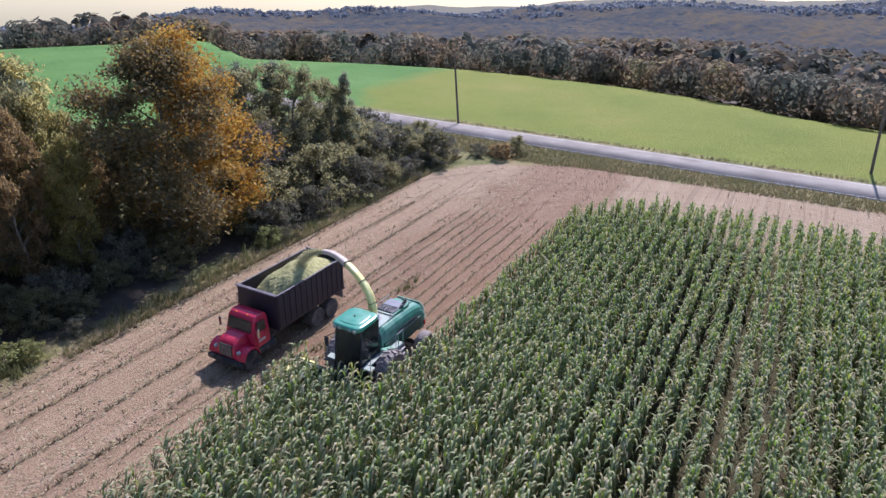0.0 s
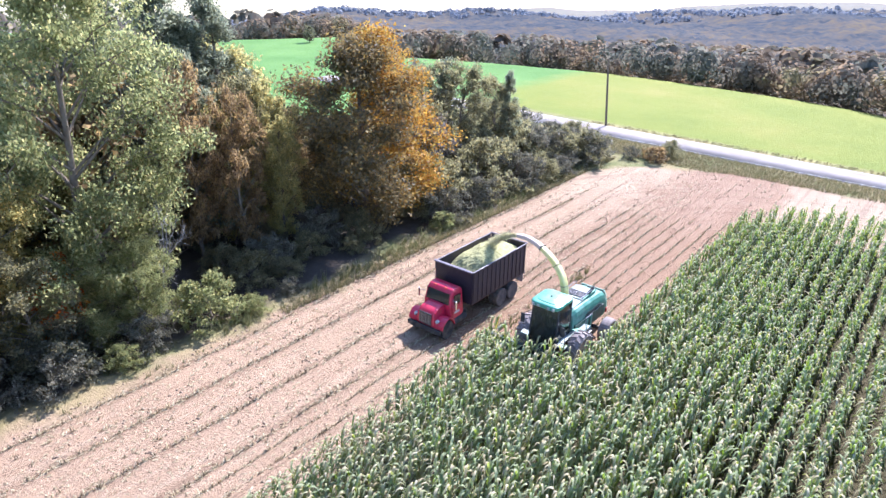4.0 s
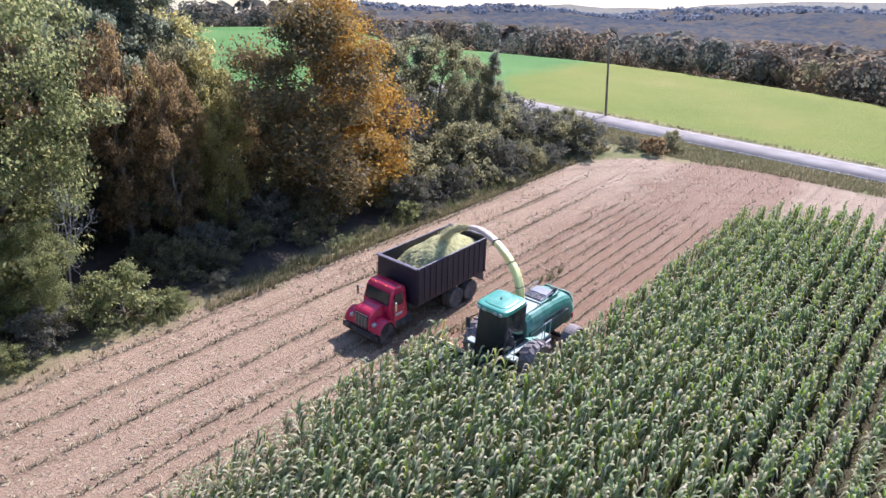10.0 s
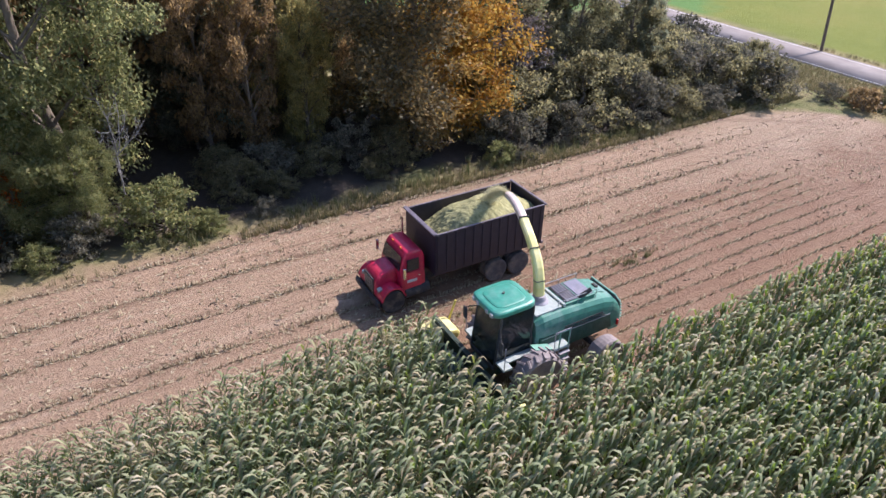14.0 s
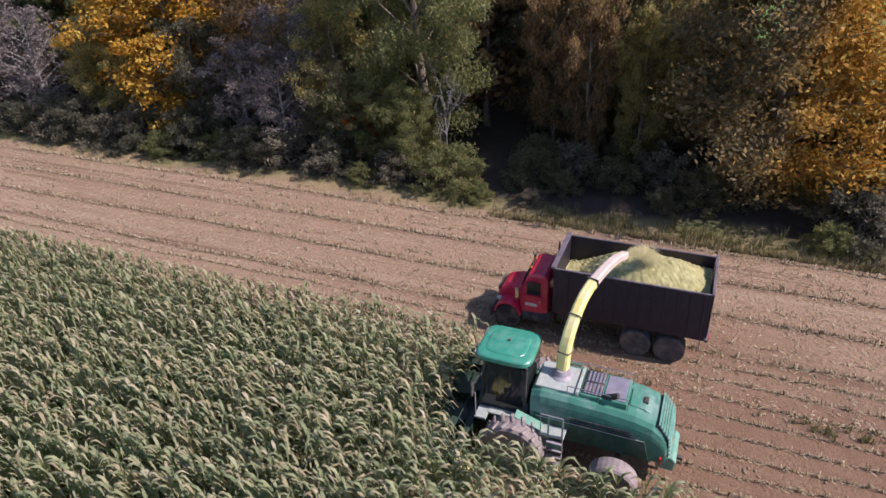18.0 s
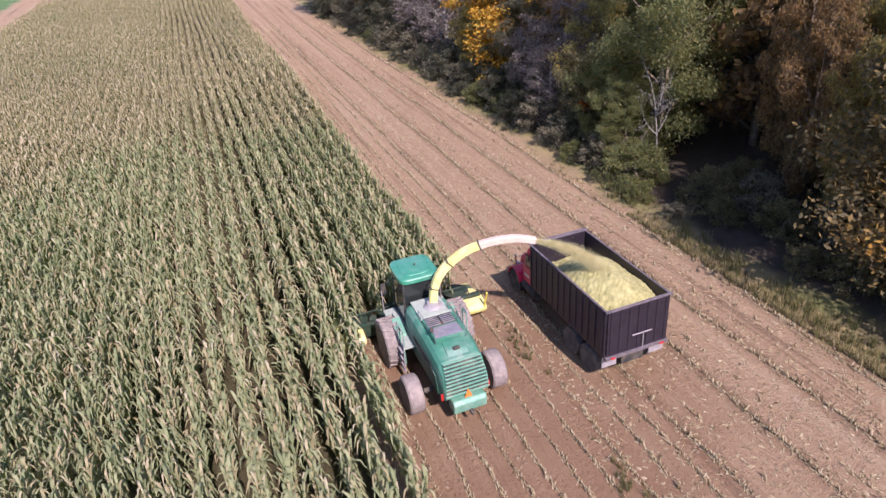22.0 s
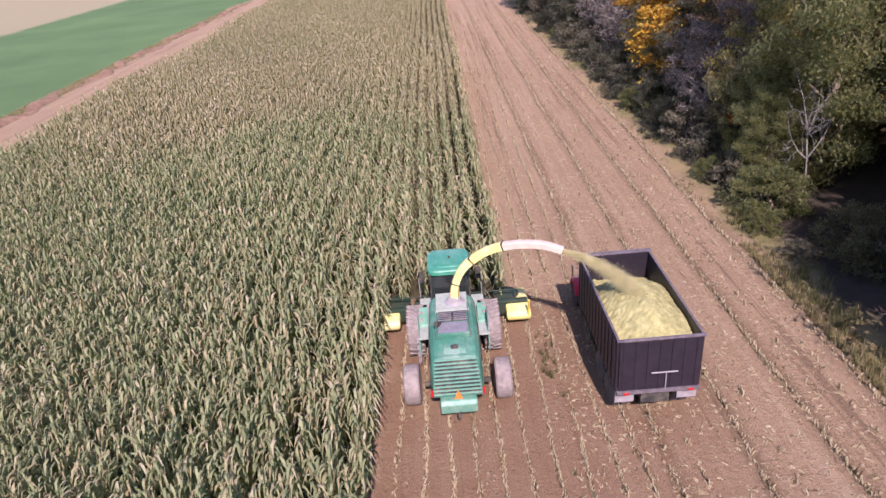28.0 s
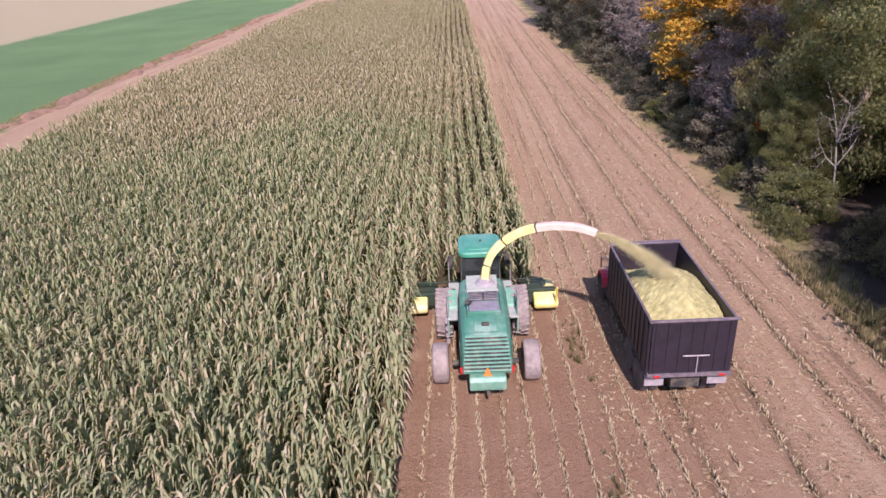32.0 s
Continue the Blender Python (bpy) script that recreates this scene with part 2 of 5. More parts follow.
soil, nt, p = shader("ground_soil")
pos = coords(nt)
sep = nt.nodes.new("ShaderNodeSeparateXYZ")
nt.links.new(pos, sep.inputs[0])
wob = calc(nt, "MULTIPLY", calc(nt, "SUBTRACT", noise_tex(nt, 0.35, 5, pos), 0.5), 5.0)
X, Y = calc(nt, "ADD", sep.outputs["X"], wob), calc(nt, "ADD", sep.outputs["Y"], wob)


def step(value, edge, soft):
    return calc(nt, "MULTIPLY_ADD", value, 1.0 / soft, 0.5 - edge / soft, clamp=True)


def inv(v):
    return calc(nt, "SUBTRACT", 1.0, v, clamp=True)


dirt_a = ramp(nt, noise_tex(nt, 0.30, 6, pos, 0.65), [(0.3, (0.30, 0.197, 0.128)), (0.7, (0.40, 0.275, 0.182))])
dirt_b = ramp(nt, noise_tex(nt, 4.0, 6, pos, 0.75), [(0.3, (0.22, 0.14, 0.09)), (0.6, (0.37, 0.258, 0.17)), (0.75, (0.44, 0.335, 0.23))])
dirt = mix(nt, 0.5, dirt_a, dirt_b)
# streaks and ruts along the direction of driving
squash = nt.nodes.new("ShaderNodeMapping")
squash.inputs["Scale"].default_value = (1.0, 0.018, 1.0)
nt.links.new(pos, squash.inputs["Vector"])
long_a = noise_tex(nt, 1.9, 5, squash.outputs[0], 0.65)
squash2 = nt.nodes.new("ShaderNodeMapping")
squash2.inputs["Scale"].default_value = (1.0, 0.10, 1.0)
nt.links.new(pos, squash2.inputs["Vector"])
long_b = noise_tex(nt, 5.5, 5, squash2.outputs[0], 0.7)
dirt = mix(nt, calc(nt, "MULTIPLY", ramp(nt, long_a, [(0.37, (1, 1, 1)), (0.43, (0, 0, 0))]), 0.6), dirt, (0.15, 0.095, 0.064))
dirt = mix(nt, calc(nt, "MULTIPLY", ramp(nt, long_a, [(0.52, (0, 0, 0)), (0.64, (1, 1, 1))]), 0.28), dirt, (0.50, 0.39, 0.28))
dirt = mix(nt, calc(nt, "MULTIPLY", ramp(nt, long_b, [(0.30, (1, 1, 1)), (0.42, (0, 0, 0))]), 0.38), dirt, (0.17, 0.108, 0.076))
# dark bands of stirred soil under the strong stubble rows
across = calc(nt, "ADD", sep.outputs["X"], calc(nt, "MULTIPLY", calc(nt, "SUBTRACT", noise_tex(nt, 0.25, 3, pos), 0.5), 0.5))
band = calc(nt, "ABSOLUTE", calc(nt, "SUBTRACT", calc(nt, "FRACT", calc(nt, "MULTIPLY_ADD", across, 1 / 2.286, 0.5 - 5.80 / 2.286 + 10.0)), 0.5))
band = calc(nt, "MULTIPLY", inv(step(band, 0.13, 0.10)), step(sep.outputs["X"], 4.6, 0.6))
band = calc(nt, "MULTIPLY", band, calc(nt, "MULTIPLY_ADD", noise_tex(nt, 1.6, 5, squash2.outputs[0], 0.7), 1.5, -0.30, clamp=True))
headland = inv(step(Y, -8.0, 7.0))
dirt = mix(nt, calc(nt, "MULTIPLY", calc(nt, "MULTIPLY", band, inv(headland)), 0.85), dirt, (0.175, 0.112, 0.072))
# arcs left by wheels turning on the headland
turn_x, turn_y = calc(nt, "ADD", sep.outputs["X"], 13.0), calc(nt, "MULTIPLY", calc(nt, "ADD", sep.outputs["Y"], 2.0), 1.15)
ring = calc(nt, "SQRT", calc(nt, "ADD", calc(nt, "MULTIPLY", turn_x, turn_x), calc(nt, "MULTIPLY", turn_y, turn_y)))
arc_v = nt.nodes.new("ShaderNodeCombineXYZ")
nt.links.new(ring, arc_v.inputs[0])
nt.links.new(calc(nt, "MULTIPLY", sep.outputs["Y"], 0.03), arc_v.inputs[1])
arcs = noise_tex(nt, 1.6, 5, arc_v.outputs[0], 0.65)
dirt = mix(nt, calc(nt, "MULTIPLY", headland, 0.35), dirt, (0.40, 0.305, 0.215))
dirt = mix(nt, calc(nt, "MULTIPLY", headland, calc(nt, "MULTIPLY", ramp(nt, arcs, [(0.36, (1, 1, 1)), (0.46, (0, 0, 0))]), 0.5)), dirt, (0.19, 0.125, 0.085))
straw = ramp(nt, noise_tex(nt, 14.0, 3, pos, 0.8), [(0.60, (0, 0, 0)), (0.70, (1, 1, 1))])
dirt = mix(nt, calc(nt, "MULTIPLY", straw, 0.30), dirt, (0.54, 0.44, 0.31))
grass = mix(nt, noise_tex(nt, 3.0, 5, pos, 0.7), (0.10, 0.115, 0.038), (0.21, 0.205, 0.085))
grass = mix(nt, ramp(nt, noise_tex(nt, 0.25, 4, pos), [(0.42, (0, 0, 0)), (0.6, (1, 1, 1))]), grass, (0.30, 0.24, 0.12))
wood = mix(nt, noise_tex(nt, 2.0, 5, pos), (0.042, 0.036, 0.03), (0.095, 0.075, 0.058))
meadow = ramp(nt, noise_tex(nt, 0.045, 6, pos, 0.65), [(0.3, (0.12, 0.155, 0.026)), (0.48, (0.185, 0.20, 0.038)), (0.6, (0.23, 0.215, 0.05)), (0.75, (0.30, 0.245, 0.085))])
meadow = mix(nt, calc(nt, "MULTIPLY", noise_tex(nt, 0.9, 6, pos, 0.75), 0.8), meadow, (0.18, 0.20, 0.042))
clover = ramp(nt, noise_tex(nt, 0.06, 5, pos, 0.6), [(0.35, (0.085, 0.155, 0.066)), (0.7, (0.12, 0.205, 0.085))])
lush = ramp(nt, noise_tex(nt, 0.05, 6, pos, 0.65), [(0.35, (0.08, 0.17, 0.04)), (0.7, (0.135, 0.235, 0.065))])
forest = ramp(nt, noise_tex(nt, 0.02, 8, pos, 0.7), [(0.3, (0.09, 0.095, 0.075)), (0.5, (0.16, 0.135, 0.10)), (0.6, (0.12, 0.12, 0.095)), (0.75, (0.20, 0.16, 0.11))])
col = dirt
# freshly cut ground behind the header, still damp
fresh = calc(nt, "MULTIPLY", calc(nt, "MULTIPLY", step(X, -3.0, 1.0), inv(step(calc(nt, "ADD", X, calc(nt, "MULTIPLY", wob, 0.6)), 6.3, 3.5))), inv(step(sep.outputs["Y"], VY + 3.0, 2.0)))
damp = calc(nt, "MULTIPLY", fresh, calc(nt, "MULTIPLY_ADD", noise_tex(nt, 0.5, 5, pos, 0.7), 0.8, 0.18))
col = mix(nt, damp, col, (0.205, 0.112, 0.068))
# shade between the standing rows, painted into the soil in dead-leaf and weed tones
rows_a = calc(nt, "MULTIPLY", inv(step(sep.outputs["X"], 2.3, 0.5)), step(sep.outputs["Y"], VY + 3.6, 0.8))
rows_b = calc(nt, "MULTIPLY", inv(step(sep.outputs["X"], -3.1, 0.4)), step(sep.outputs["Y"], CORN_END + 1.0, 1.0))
row_shade = calc(nt, "MULTIPLY", calc(nt, "MAXIMUM", rows_a, rows_b), step(sep.outputs["X"], CORN_L + 0.6, 1.0))
col = mix(nt, row_shade, col, mix(nt, noise_tex(nt, 5.0, 5, pos, 0.75), (0.035, 0.034, 0.018), (0.13, 0.105, 0.06)))
bow = calc(nt, "POWER", calc(nt, "MAXIMUM", calc(nt, "SUBTRACT", -9.0, sep.outputs["Y"]), 0.0), 2.0)
XC = calc(nt, "MULTIPLY_ADD", bow, 0.022, X)                    # the corner of the field is rounded off
col = mix(nt, step(XC, 13.4, 1.6), col, grass)                     # verge under the trees
# wood floor: litter tone darkened to carry the shade under the trees
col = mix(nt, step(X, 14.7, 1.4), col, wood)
round_x = calc(nt, "POWER", calc(nt, "MAXIMUM", sep.outputs["X"], 0.0), 2.0)
col = mix(nt, inv(step(calc(nt, "MULTIPLY_ADD", round_x, -0.045, Y), -23.2, 1.5)), col, grass)   # verge of the road
beyond = inv(step(calc(nt, "ADD", sep.outputs["Y"], calc(nt, "MULTIPLY", sep.outputs["X"], 0.05)), -32.9, 1.6))
col = mix(nt, beyond, col, meadow)
green = calc(nt, "MULTIPLY", beyond, step(calc(nt, "ADD", X, calc(nt, "MULTIPLY", Y, 0.8)), 6.5, 4.0))
col = mix(nt, green, col, lush)
left = inv(step(calc(nt, "ADD", X, calc(nt, "MULTIPLY", wob, 0.4)), -40.9, 1.5))
front = step(sep.outputs["Y"], -15.0, 2.0)
col = mix(nt, calc(nt, "MULTIPLY", left, front), col, clover)
far_left = inv(step(X, -84.0, 3.0))
col = mix(nt, calc(nt, "MULTIPLY", far_left, front), col, (0.31, 0.27, 0.17))
back = calc(nt, "MULTIPLY", step(X, 42.0, 5.0), inv(step(Y, 22.0, 6.0)))
col = mix(nt, back, col, lush)
low = inv(step(sep.outputs["Z"], -3.0, 3.0))
col = mix(nt, low, col, forest)
nt.links.new(col, p.inputs["Base Color"])
p.inputs["Roughness"].default_value = 0.95
p.inputs["Specular IOR Level"].default_value = 0.15
bump(nt, p, calc(nt, "ADD", noise_tex(nt, 6.0, 6, pos, 0.75), calc(nt, "MULTIPLY", long_b, 0.7)), 1.0, 0.12)
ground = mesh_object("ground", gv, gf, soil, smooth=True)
tagged(ground, "bare brown crop field with stubble, grass verges and meadows", "ground", kind="structure")

# the road
ROADY = lambda x: -29.4 - 0.045 * x


def strip(name, material, x0, x1, off0, off1, z, n=60):
    v, f = [], []
    for k in range(n + 1):
        x = x0 + (x1 - x0) * k / n
        for o in (off0, off1):
            for h in (z, z - 0.12):
                v.append((x, ROADY(x) + o, float(land(np.array(x), np.array(ROADY(x) + o))) + h))
    for k in range(n):
        q = k * 4
        for s in ((0, 4, 6, 2), (0, 1, 5, 4), (2, 6, 7, 3)):
            aa, bb, cc, dd = (q + e for e in s)
            f += [(aa, cc, bb), (aa, dd, cc)]
    return mesh_object(name, v, f, material)


asphalt = plain("asphalt", (0.225, 0.193, 0.175), (0.17, 0.145, 0.132), scale=0.5, rough=0.9, grain=30, relief=0.3, dirt=(0.36, 0.33, 0.30), dirty=0.5)
paint = plain("road_paint", (0.62, 0.60, 0.56), (0.45, 0.42, 0.39), scale=2, rough=0.8, dirty=0.5)
asphalt.node_tree.nodes["Principled BSDF"].inputs["Specular IOR Level"].default_value = 0.12
road = tagged(strip("road", asphalt, -95, 70, -2.3, 2.3, 0.04), "grey sun-bleached asphalt country road", "road", kind="structure")
for off in (-1.95, 1.95):
    tagged(strip("road_line", paint, -95, 70, off - 0.045, off + 0.045, 0.046), "white painted edge line on the road", "road line", kind="structure")

# ---------------------------------------------------------------- standing corn
def corn_shape(seed, leaves, seg, height=2.35):
    """A corn plant: jointed stalk, arching leaves in two ranks, a tassel."""
    r = random.Random(seed)
    v, f = [], []

    def blade(z, az, length, width, rise, seg):
        b = len(v)
        ca, sa = math.cos(az), math.sin(az)
        for k in range(seg + 1):
            t = k / seg
            out = length * (0.62 * t + 0.18 * t * t)
            up = rise * math.sin(min(1.0, t * 1.15) * 2.35) - 0.75 * length * max(0, t - 0.5) ** 1.4
            w = width * (0.55 + 0.9 * t if t < 0.4 else 0.95 * (1 - t) / 0.6 + 0.03)
            tw = r.uniform(-0.3, 0.3)
            for s in (-1, 1):
                v.append((out * ca - s * w * sa, out * sa + s * w * ca, z + up + s * w * tw))
        for k in range(seg):
            q = b + 2 * k
            f.extend([(q, q + 1, q + 3), (q, q + 3, q + 2)])

    rank = r.uniform(-0.2, 0.2)
    for n in range(leaves):
        t = (n + 0.6) / leaves
        z = height * (0.18 + 0.70 * t)
        blade(z, rank + math.pi * n + r.uniform(-0.5, 0.5), r.uniform(0.50, 0.80) * (1 - 0.35 * abs(t - 0.5)), 0.048, r.uniform(0.24, 0.46), seg)
    b = len(v)
    for z, w in ((0, 0.016), (height * 0.92, 0.010)):
        for k in range(3):
            v.append((w * math.cos(2.09 * k), w * math.sin(2.09 * k), z))
    for k in range(3):
        k2 = (k + 1) % 3
        f.extend([(b + k, b + k2, b + 3 + k2), (b + k, b + 3 + k2, b + 3 + k)])
    for n in range(4):
        blade(height * 0.9, r.uniform(0, 6.28), 0.12, 0.016, 0.36, 1)
    return np.array(v), np.array(f)


def in_corn(x, y):
    ahead = y > VY + 2.5
    right = np.where(ahead, EDGE, HEAD_L)
    right = np.where((y < CORN_END + 5), HEAD_L - (CORN_END + 5 - y) ** 2 * 0.16, right)
    return (x > CORN_L) & (x < right) & (y > CORN_END + 0.05 * (x + 10) * np.sin(x * 0.9) * 0.3)


corn_leaf = leafy("corn_leaf", [(0.0, (0.225, 0.25, 0.14)), (0.42, (0.345, 0.37, 0.21)), (0.66, (0.45, 0.445, 0.27)), (0.72, (0.39, 0.315, 0.195)), (0.88, (0.51, 0.43, 0.275)), (1.0, (0.60, 0.535, 0.38))],
                  patch=[(0.0, (0.32, 0.29, 0.175)), (0.4, (0.46, 0.395, 0.25)), (0.55, (0.43, 0.32, 0.20)), (0.75, (0.56, 0.465, 0.315)), (1.0, (0.64, 0.545, 0.40))], patch_scale=0.06, translucent=0.45, rough=0.6, sheen=0.05, along=(0.022, -0.35, 0.42),
                  shine=[(0.0, (0.12, 0.215, 0.008)), (0.5, (0.195, 0.30, 0.018)), (0.85, (0.295, 0.355, 0.045)), (1.0, (0.38, 0.33, 0.10))])
rng = np.random.default_rng(4)


def corn_block(y0, y1, gap, kinds, label):
    pts = []
    for n in range(-46, 6):
        x0 = 0.05 + (n + 0.5) * ROW
        ys = np.arange(y0, y1, gap) + rng.uniform(0, gap)
        ys = ys + rng.normal(0, gap * 0.22, len(ys))
        xs = x0 + 0.07 * np.sin(ys * 0.12 + 0.4 * n) + rng.normal(0, 0.045, len(ys))
        ok = in_corn(xs, ys) & (rng.random(len(ys)) > 0.04)
        pts.append(np.stack([xs[ok], ys[ok]], 1))
    pts = np.concatenate(pts)
    n = len(pts)
    tall = 0.94 + 0.07 * np.sin(pts[:, 0] * 0.21 + pts[:, 1] * 0.13) + rng.normal(0, 0.05, n)
    where = np.column_stack([pts, np.full(n, -0.02)])
    v, f = scatter(kinds, where, math.pi / 2 + rng.normal(0, 1, n) * np.where(pts[:, 0] > -12, 0.28, 0.40) + math.pi * rng.integers(0, 2, n), tall, lean=rng.normal(0, 0.05, (n, 2)), pick=rng.integers(0, len(kinds), n))
    return tagged(mesh_object("corn_plants", v, f, corn_leaf), label, "corn", kind="stuff")


near_kinds = [corn_shape(s, 12, 3) for s in range(8)]
far_kinds = [corn_shape(40 + s, 7, 2) for s in range(5)]
corn_block(-12, 62, 0.19, near_kinds, "dense rows of tall ripening green corn plants")
corn_block(62, 150, 0.40, far_kinds, "distant rows of ripening corn with dry tops")

# stubble lines and straw on the cut ground
stub_mat = leafy("stubble", [(0, (0.10, 0.075, 0.045)), (0.20, (0.16, 0.12, 0.07)), (0.27, (0.40, 0.32, 0.20)), (0.7, (0.54, 0.45, 0.29)), (1, (0.64, 0.56, 0.40))], translucent=0.35, rough=0.8)


def stub_shape(seed):
    r = random.Random(seed)
    v, f = [], []
    for n in range(2):
        b, a, w = len(v), r.uniform(0, 6.28), r.uniform(0.010, 0.016)
        x, y, h = r.uniform(-0.035, 0.035), r.uniform(-0.08, 0.08), r.uniform(0.07, 0.19)
        for z, ww in ((0, w), (h, w)):
            for k in range(3):
                v.append((x + ww * math.cos(2.09 * k) + z * 0.3 * math.cos(a), y + ww * math.sin(2.09 * k) + z * 0.3 * math.sin(a), z))
        for k in range(3):
            k2 = (k + 1) % 3
            f.extend([(b + k, b + k2, b + 3 + k2), (b + k, b + 3 + k2, b + 3 + k)])
        f.append((b + 3, b + 4, b + 5))
    for n in range(3):
        b, a, l = len(v), r.gauss(1.57, 0.4), r.uniform(0.05, 0.13)
        x, y = r.uniform(-0.04, 0.05), r.uniform(-0.15, 0.15)
        ca, sa = math.cos(a), math.sin(a)
        v.extend([(x - l * ca - 0.012 * sa, y - l * sa + 0.012 * ca, 0.012), (x + l * ca, y + l * sa, 0.045), (x - l * ca + 0.012 * sa, y - l * sa - 0.012 * ca, 0.012)])
        f.append((b, b + 1, b + 2))
    return np.array(v), np.array(f)


pts = []
for n in range(-48, 20):
    x0 = 0.05 + (n + 0.5) * ROW
    ys = np.arange(-22.5, 95, 0.10)
    ys = ys + rng.normal(0, 0.03, len(ys))
    xs = x0 + rng.normal(0, 0.014, len(ys)) + 0.06 * np.sin(ys * 0.31 + n) + 0.03 * np.sin(ys * 1.3 + 2 * n)
    thick = rng.choice([1.1, 1.3, 1.5]) if x0 < 5.2 else (1.2 if n % 3 == 1 else rng.choice([0.03, 0.06, 0.14]))
    gaps = 0.5 + 0.5 * np.sin(ys * rng.uniform(0.15, 0.4) + rng.uniform(0, 6)) * np.sin(ys * rng.uniform(0.7, 1.5) + n)
    keep = (~in_corn(xs, ys)) & (xs > -33.5) & (xs < 12.7 - 0.022 * np.maximum(-9 - ys, 0) ** 2) & (ys > -22.8 + 0.045 * np.maximum(xs, 0) ** 2) & (rng.random(len(ys)) < thick * (0.35 + 0.65 * gaps)) & ~((ys > VY + 2.5) & (xs < EDGE))
    keep &= ~((ys < -6.0 + 1.5 * np.sin(xs)) & (rng.random(len(ys)) < np.clip((-4.0 - ys) / 6.0, 0, 0.88)))
    pts.append(np.stack([xs[keep], ys[keep]], 1))
pts = np.concatenate(pts)
v, f = scatter([stub_shape(s) for s in range(6)], np.column_stack([pts, np.zeros(len(pts))]), rng.normal(0, 0.3, len(pts)) + math.pi * rng.integers(0, 2, len(pts)), rng.uniform(0.9, 1.5, len(pts)) * np.where(pts[:, 0] < 5.2, 0.88, 1.0), pick=rng.integers(0, 6, len(pts)))
strong = pts[(pts[:, 0] > 5.2) & (rng.random(len(pts)) < 0.8)]
def shred(seed):
    r = random.Random(seed)
    v, f = [], []
    for n in range(5):
        b, a, l, w = len(v), r.gauss(1.57, 0.35), r.uniform(0.05, 0.12), r.uniform(0.012, 0.03)
        x, y, ca, sa = r.uniform(-0.05, 0.05), r.uniform(-0.1, 0.1), math.cos(a), math.sin(a)
        v.extend([(x - l * ca - w * sa, y - l * sa + w * ca, 0.01), (x + l * ca, y + l * sa, 0.03), (x - l * ca + w * sa, y - l * sa - w * ca, 0.02)])
        f.append((b, b + 1, b + 2))
    return np.array(v), np.array(f)


litter = leafy("damp_litter", [(0, (0.10, 0.066, 0.04)), (0.6, (0.17, 0.12, 0.07)), (0.8, (0.30, 0.235, 0.15)), (1, (0.44, 0.36, 0.24))], translucent=0.1, rough=0.9)
sv, sf = scatter([shred(s) for s in range(5)], np.column_stack([strong + np.column_stack([rng.normal(0.04, 0.11, len(strong)), rng.normal(0, 0.1, len(strong))]), np.zeros(len(strong))]), rng.normal(0, 0.6, len(strong)), rng.uniform(0.5, 0.95, len(strong)), pick=rng.integers(0, 5, len(strong)))
n = 12000
bits = np.column_stack([rng.uniform(2.9, 12.8, n), rng.uniform(-18, 62, n), np.full(n, 0.005)])
bv_, bf_ = scatter([shred(20 + s) for s in range(5)], bits, rng.uniform(0, 6.28, n), rng.uniform(0.3, 0.85, n), pick=rng.integers(0, 5, n))
tagged(mesh_object("loose_straw", bv_, bf_, stub_mat), "scattered bits of pale straw and dry leaf on the soil", "straw", kind="stuff")
tagged(mesh_object("crop_litter", sv, sf, litter), "dark damp leaf litter lying along the stubble rows", "crop litter", kind="stuff")
tagged(mesh_object("corn_stubble", v, f, stub_mat), "pale cut corn stubble and straw on brown soil", "stubble", kind="stuff")

# clods and flattened ridges of earth
clod_mat = plain("clod", (0.30, 0.215, 0.145), (0.17, 0.115, 0.075), scale=3, rough=0.95, grain=12, relief=0.6)
oct_v = np.array([(1, 0, 0), (0, 1, 0), (-1, 0, 0), (0, -1, 0), (0, 0, 0.8), (0, 0, -0.3)], float)
oct_f = np.array([(0, 1, 4), (1, 2, 4), (2, 3, 4), (3, 0, 4), (1, 0, 5), (2, 1, 5), (3, 2, 5), (0, 3, 5)])
clods = []
for s in range(5):
    clods.append((oct_v * np.random.default_rng(s).uniform(0.6, 1.3, (6, 1)), oct_f))
n = 9000
px = rng.uniform(-2.4, 14.2, n)
py = rng.uniform(-24, 90, n)
ridge = np.abs(((px + 0.2 * np.sin(py * 0.2)) / 2.4) % 1 - 0.5) < 0.16
ok = ((px > EDGE) | (py < VY)) & ridge
pts = np.stack([px[ok], py[ok], np.zeros(ok.sum())], 1)
v, f = scatter(clods, pts, rng.uniform(0, 6.28, len(pts)), rng.uniform(0.03, 0.10, len(pts)), pick=rng.integers(0, 5, len(pts)))
tagged(mesh_object("soil_clods", v, f, clod_mat), "loose clods of dry brown earth along wheel tracks", "soil", kind="stuff")


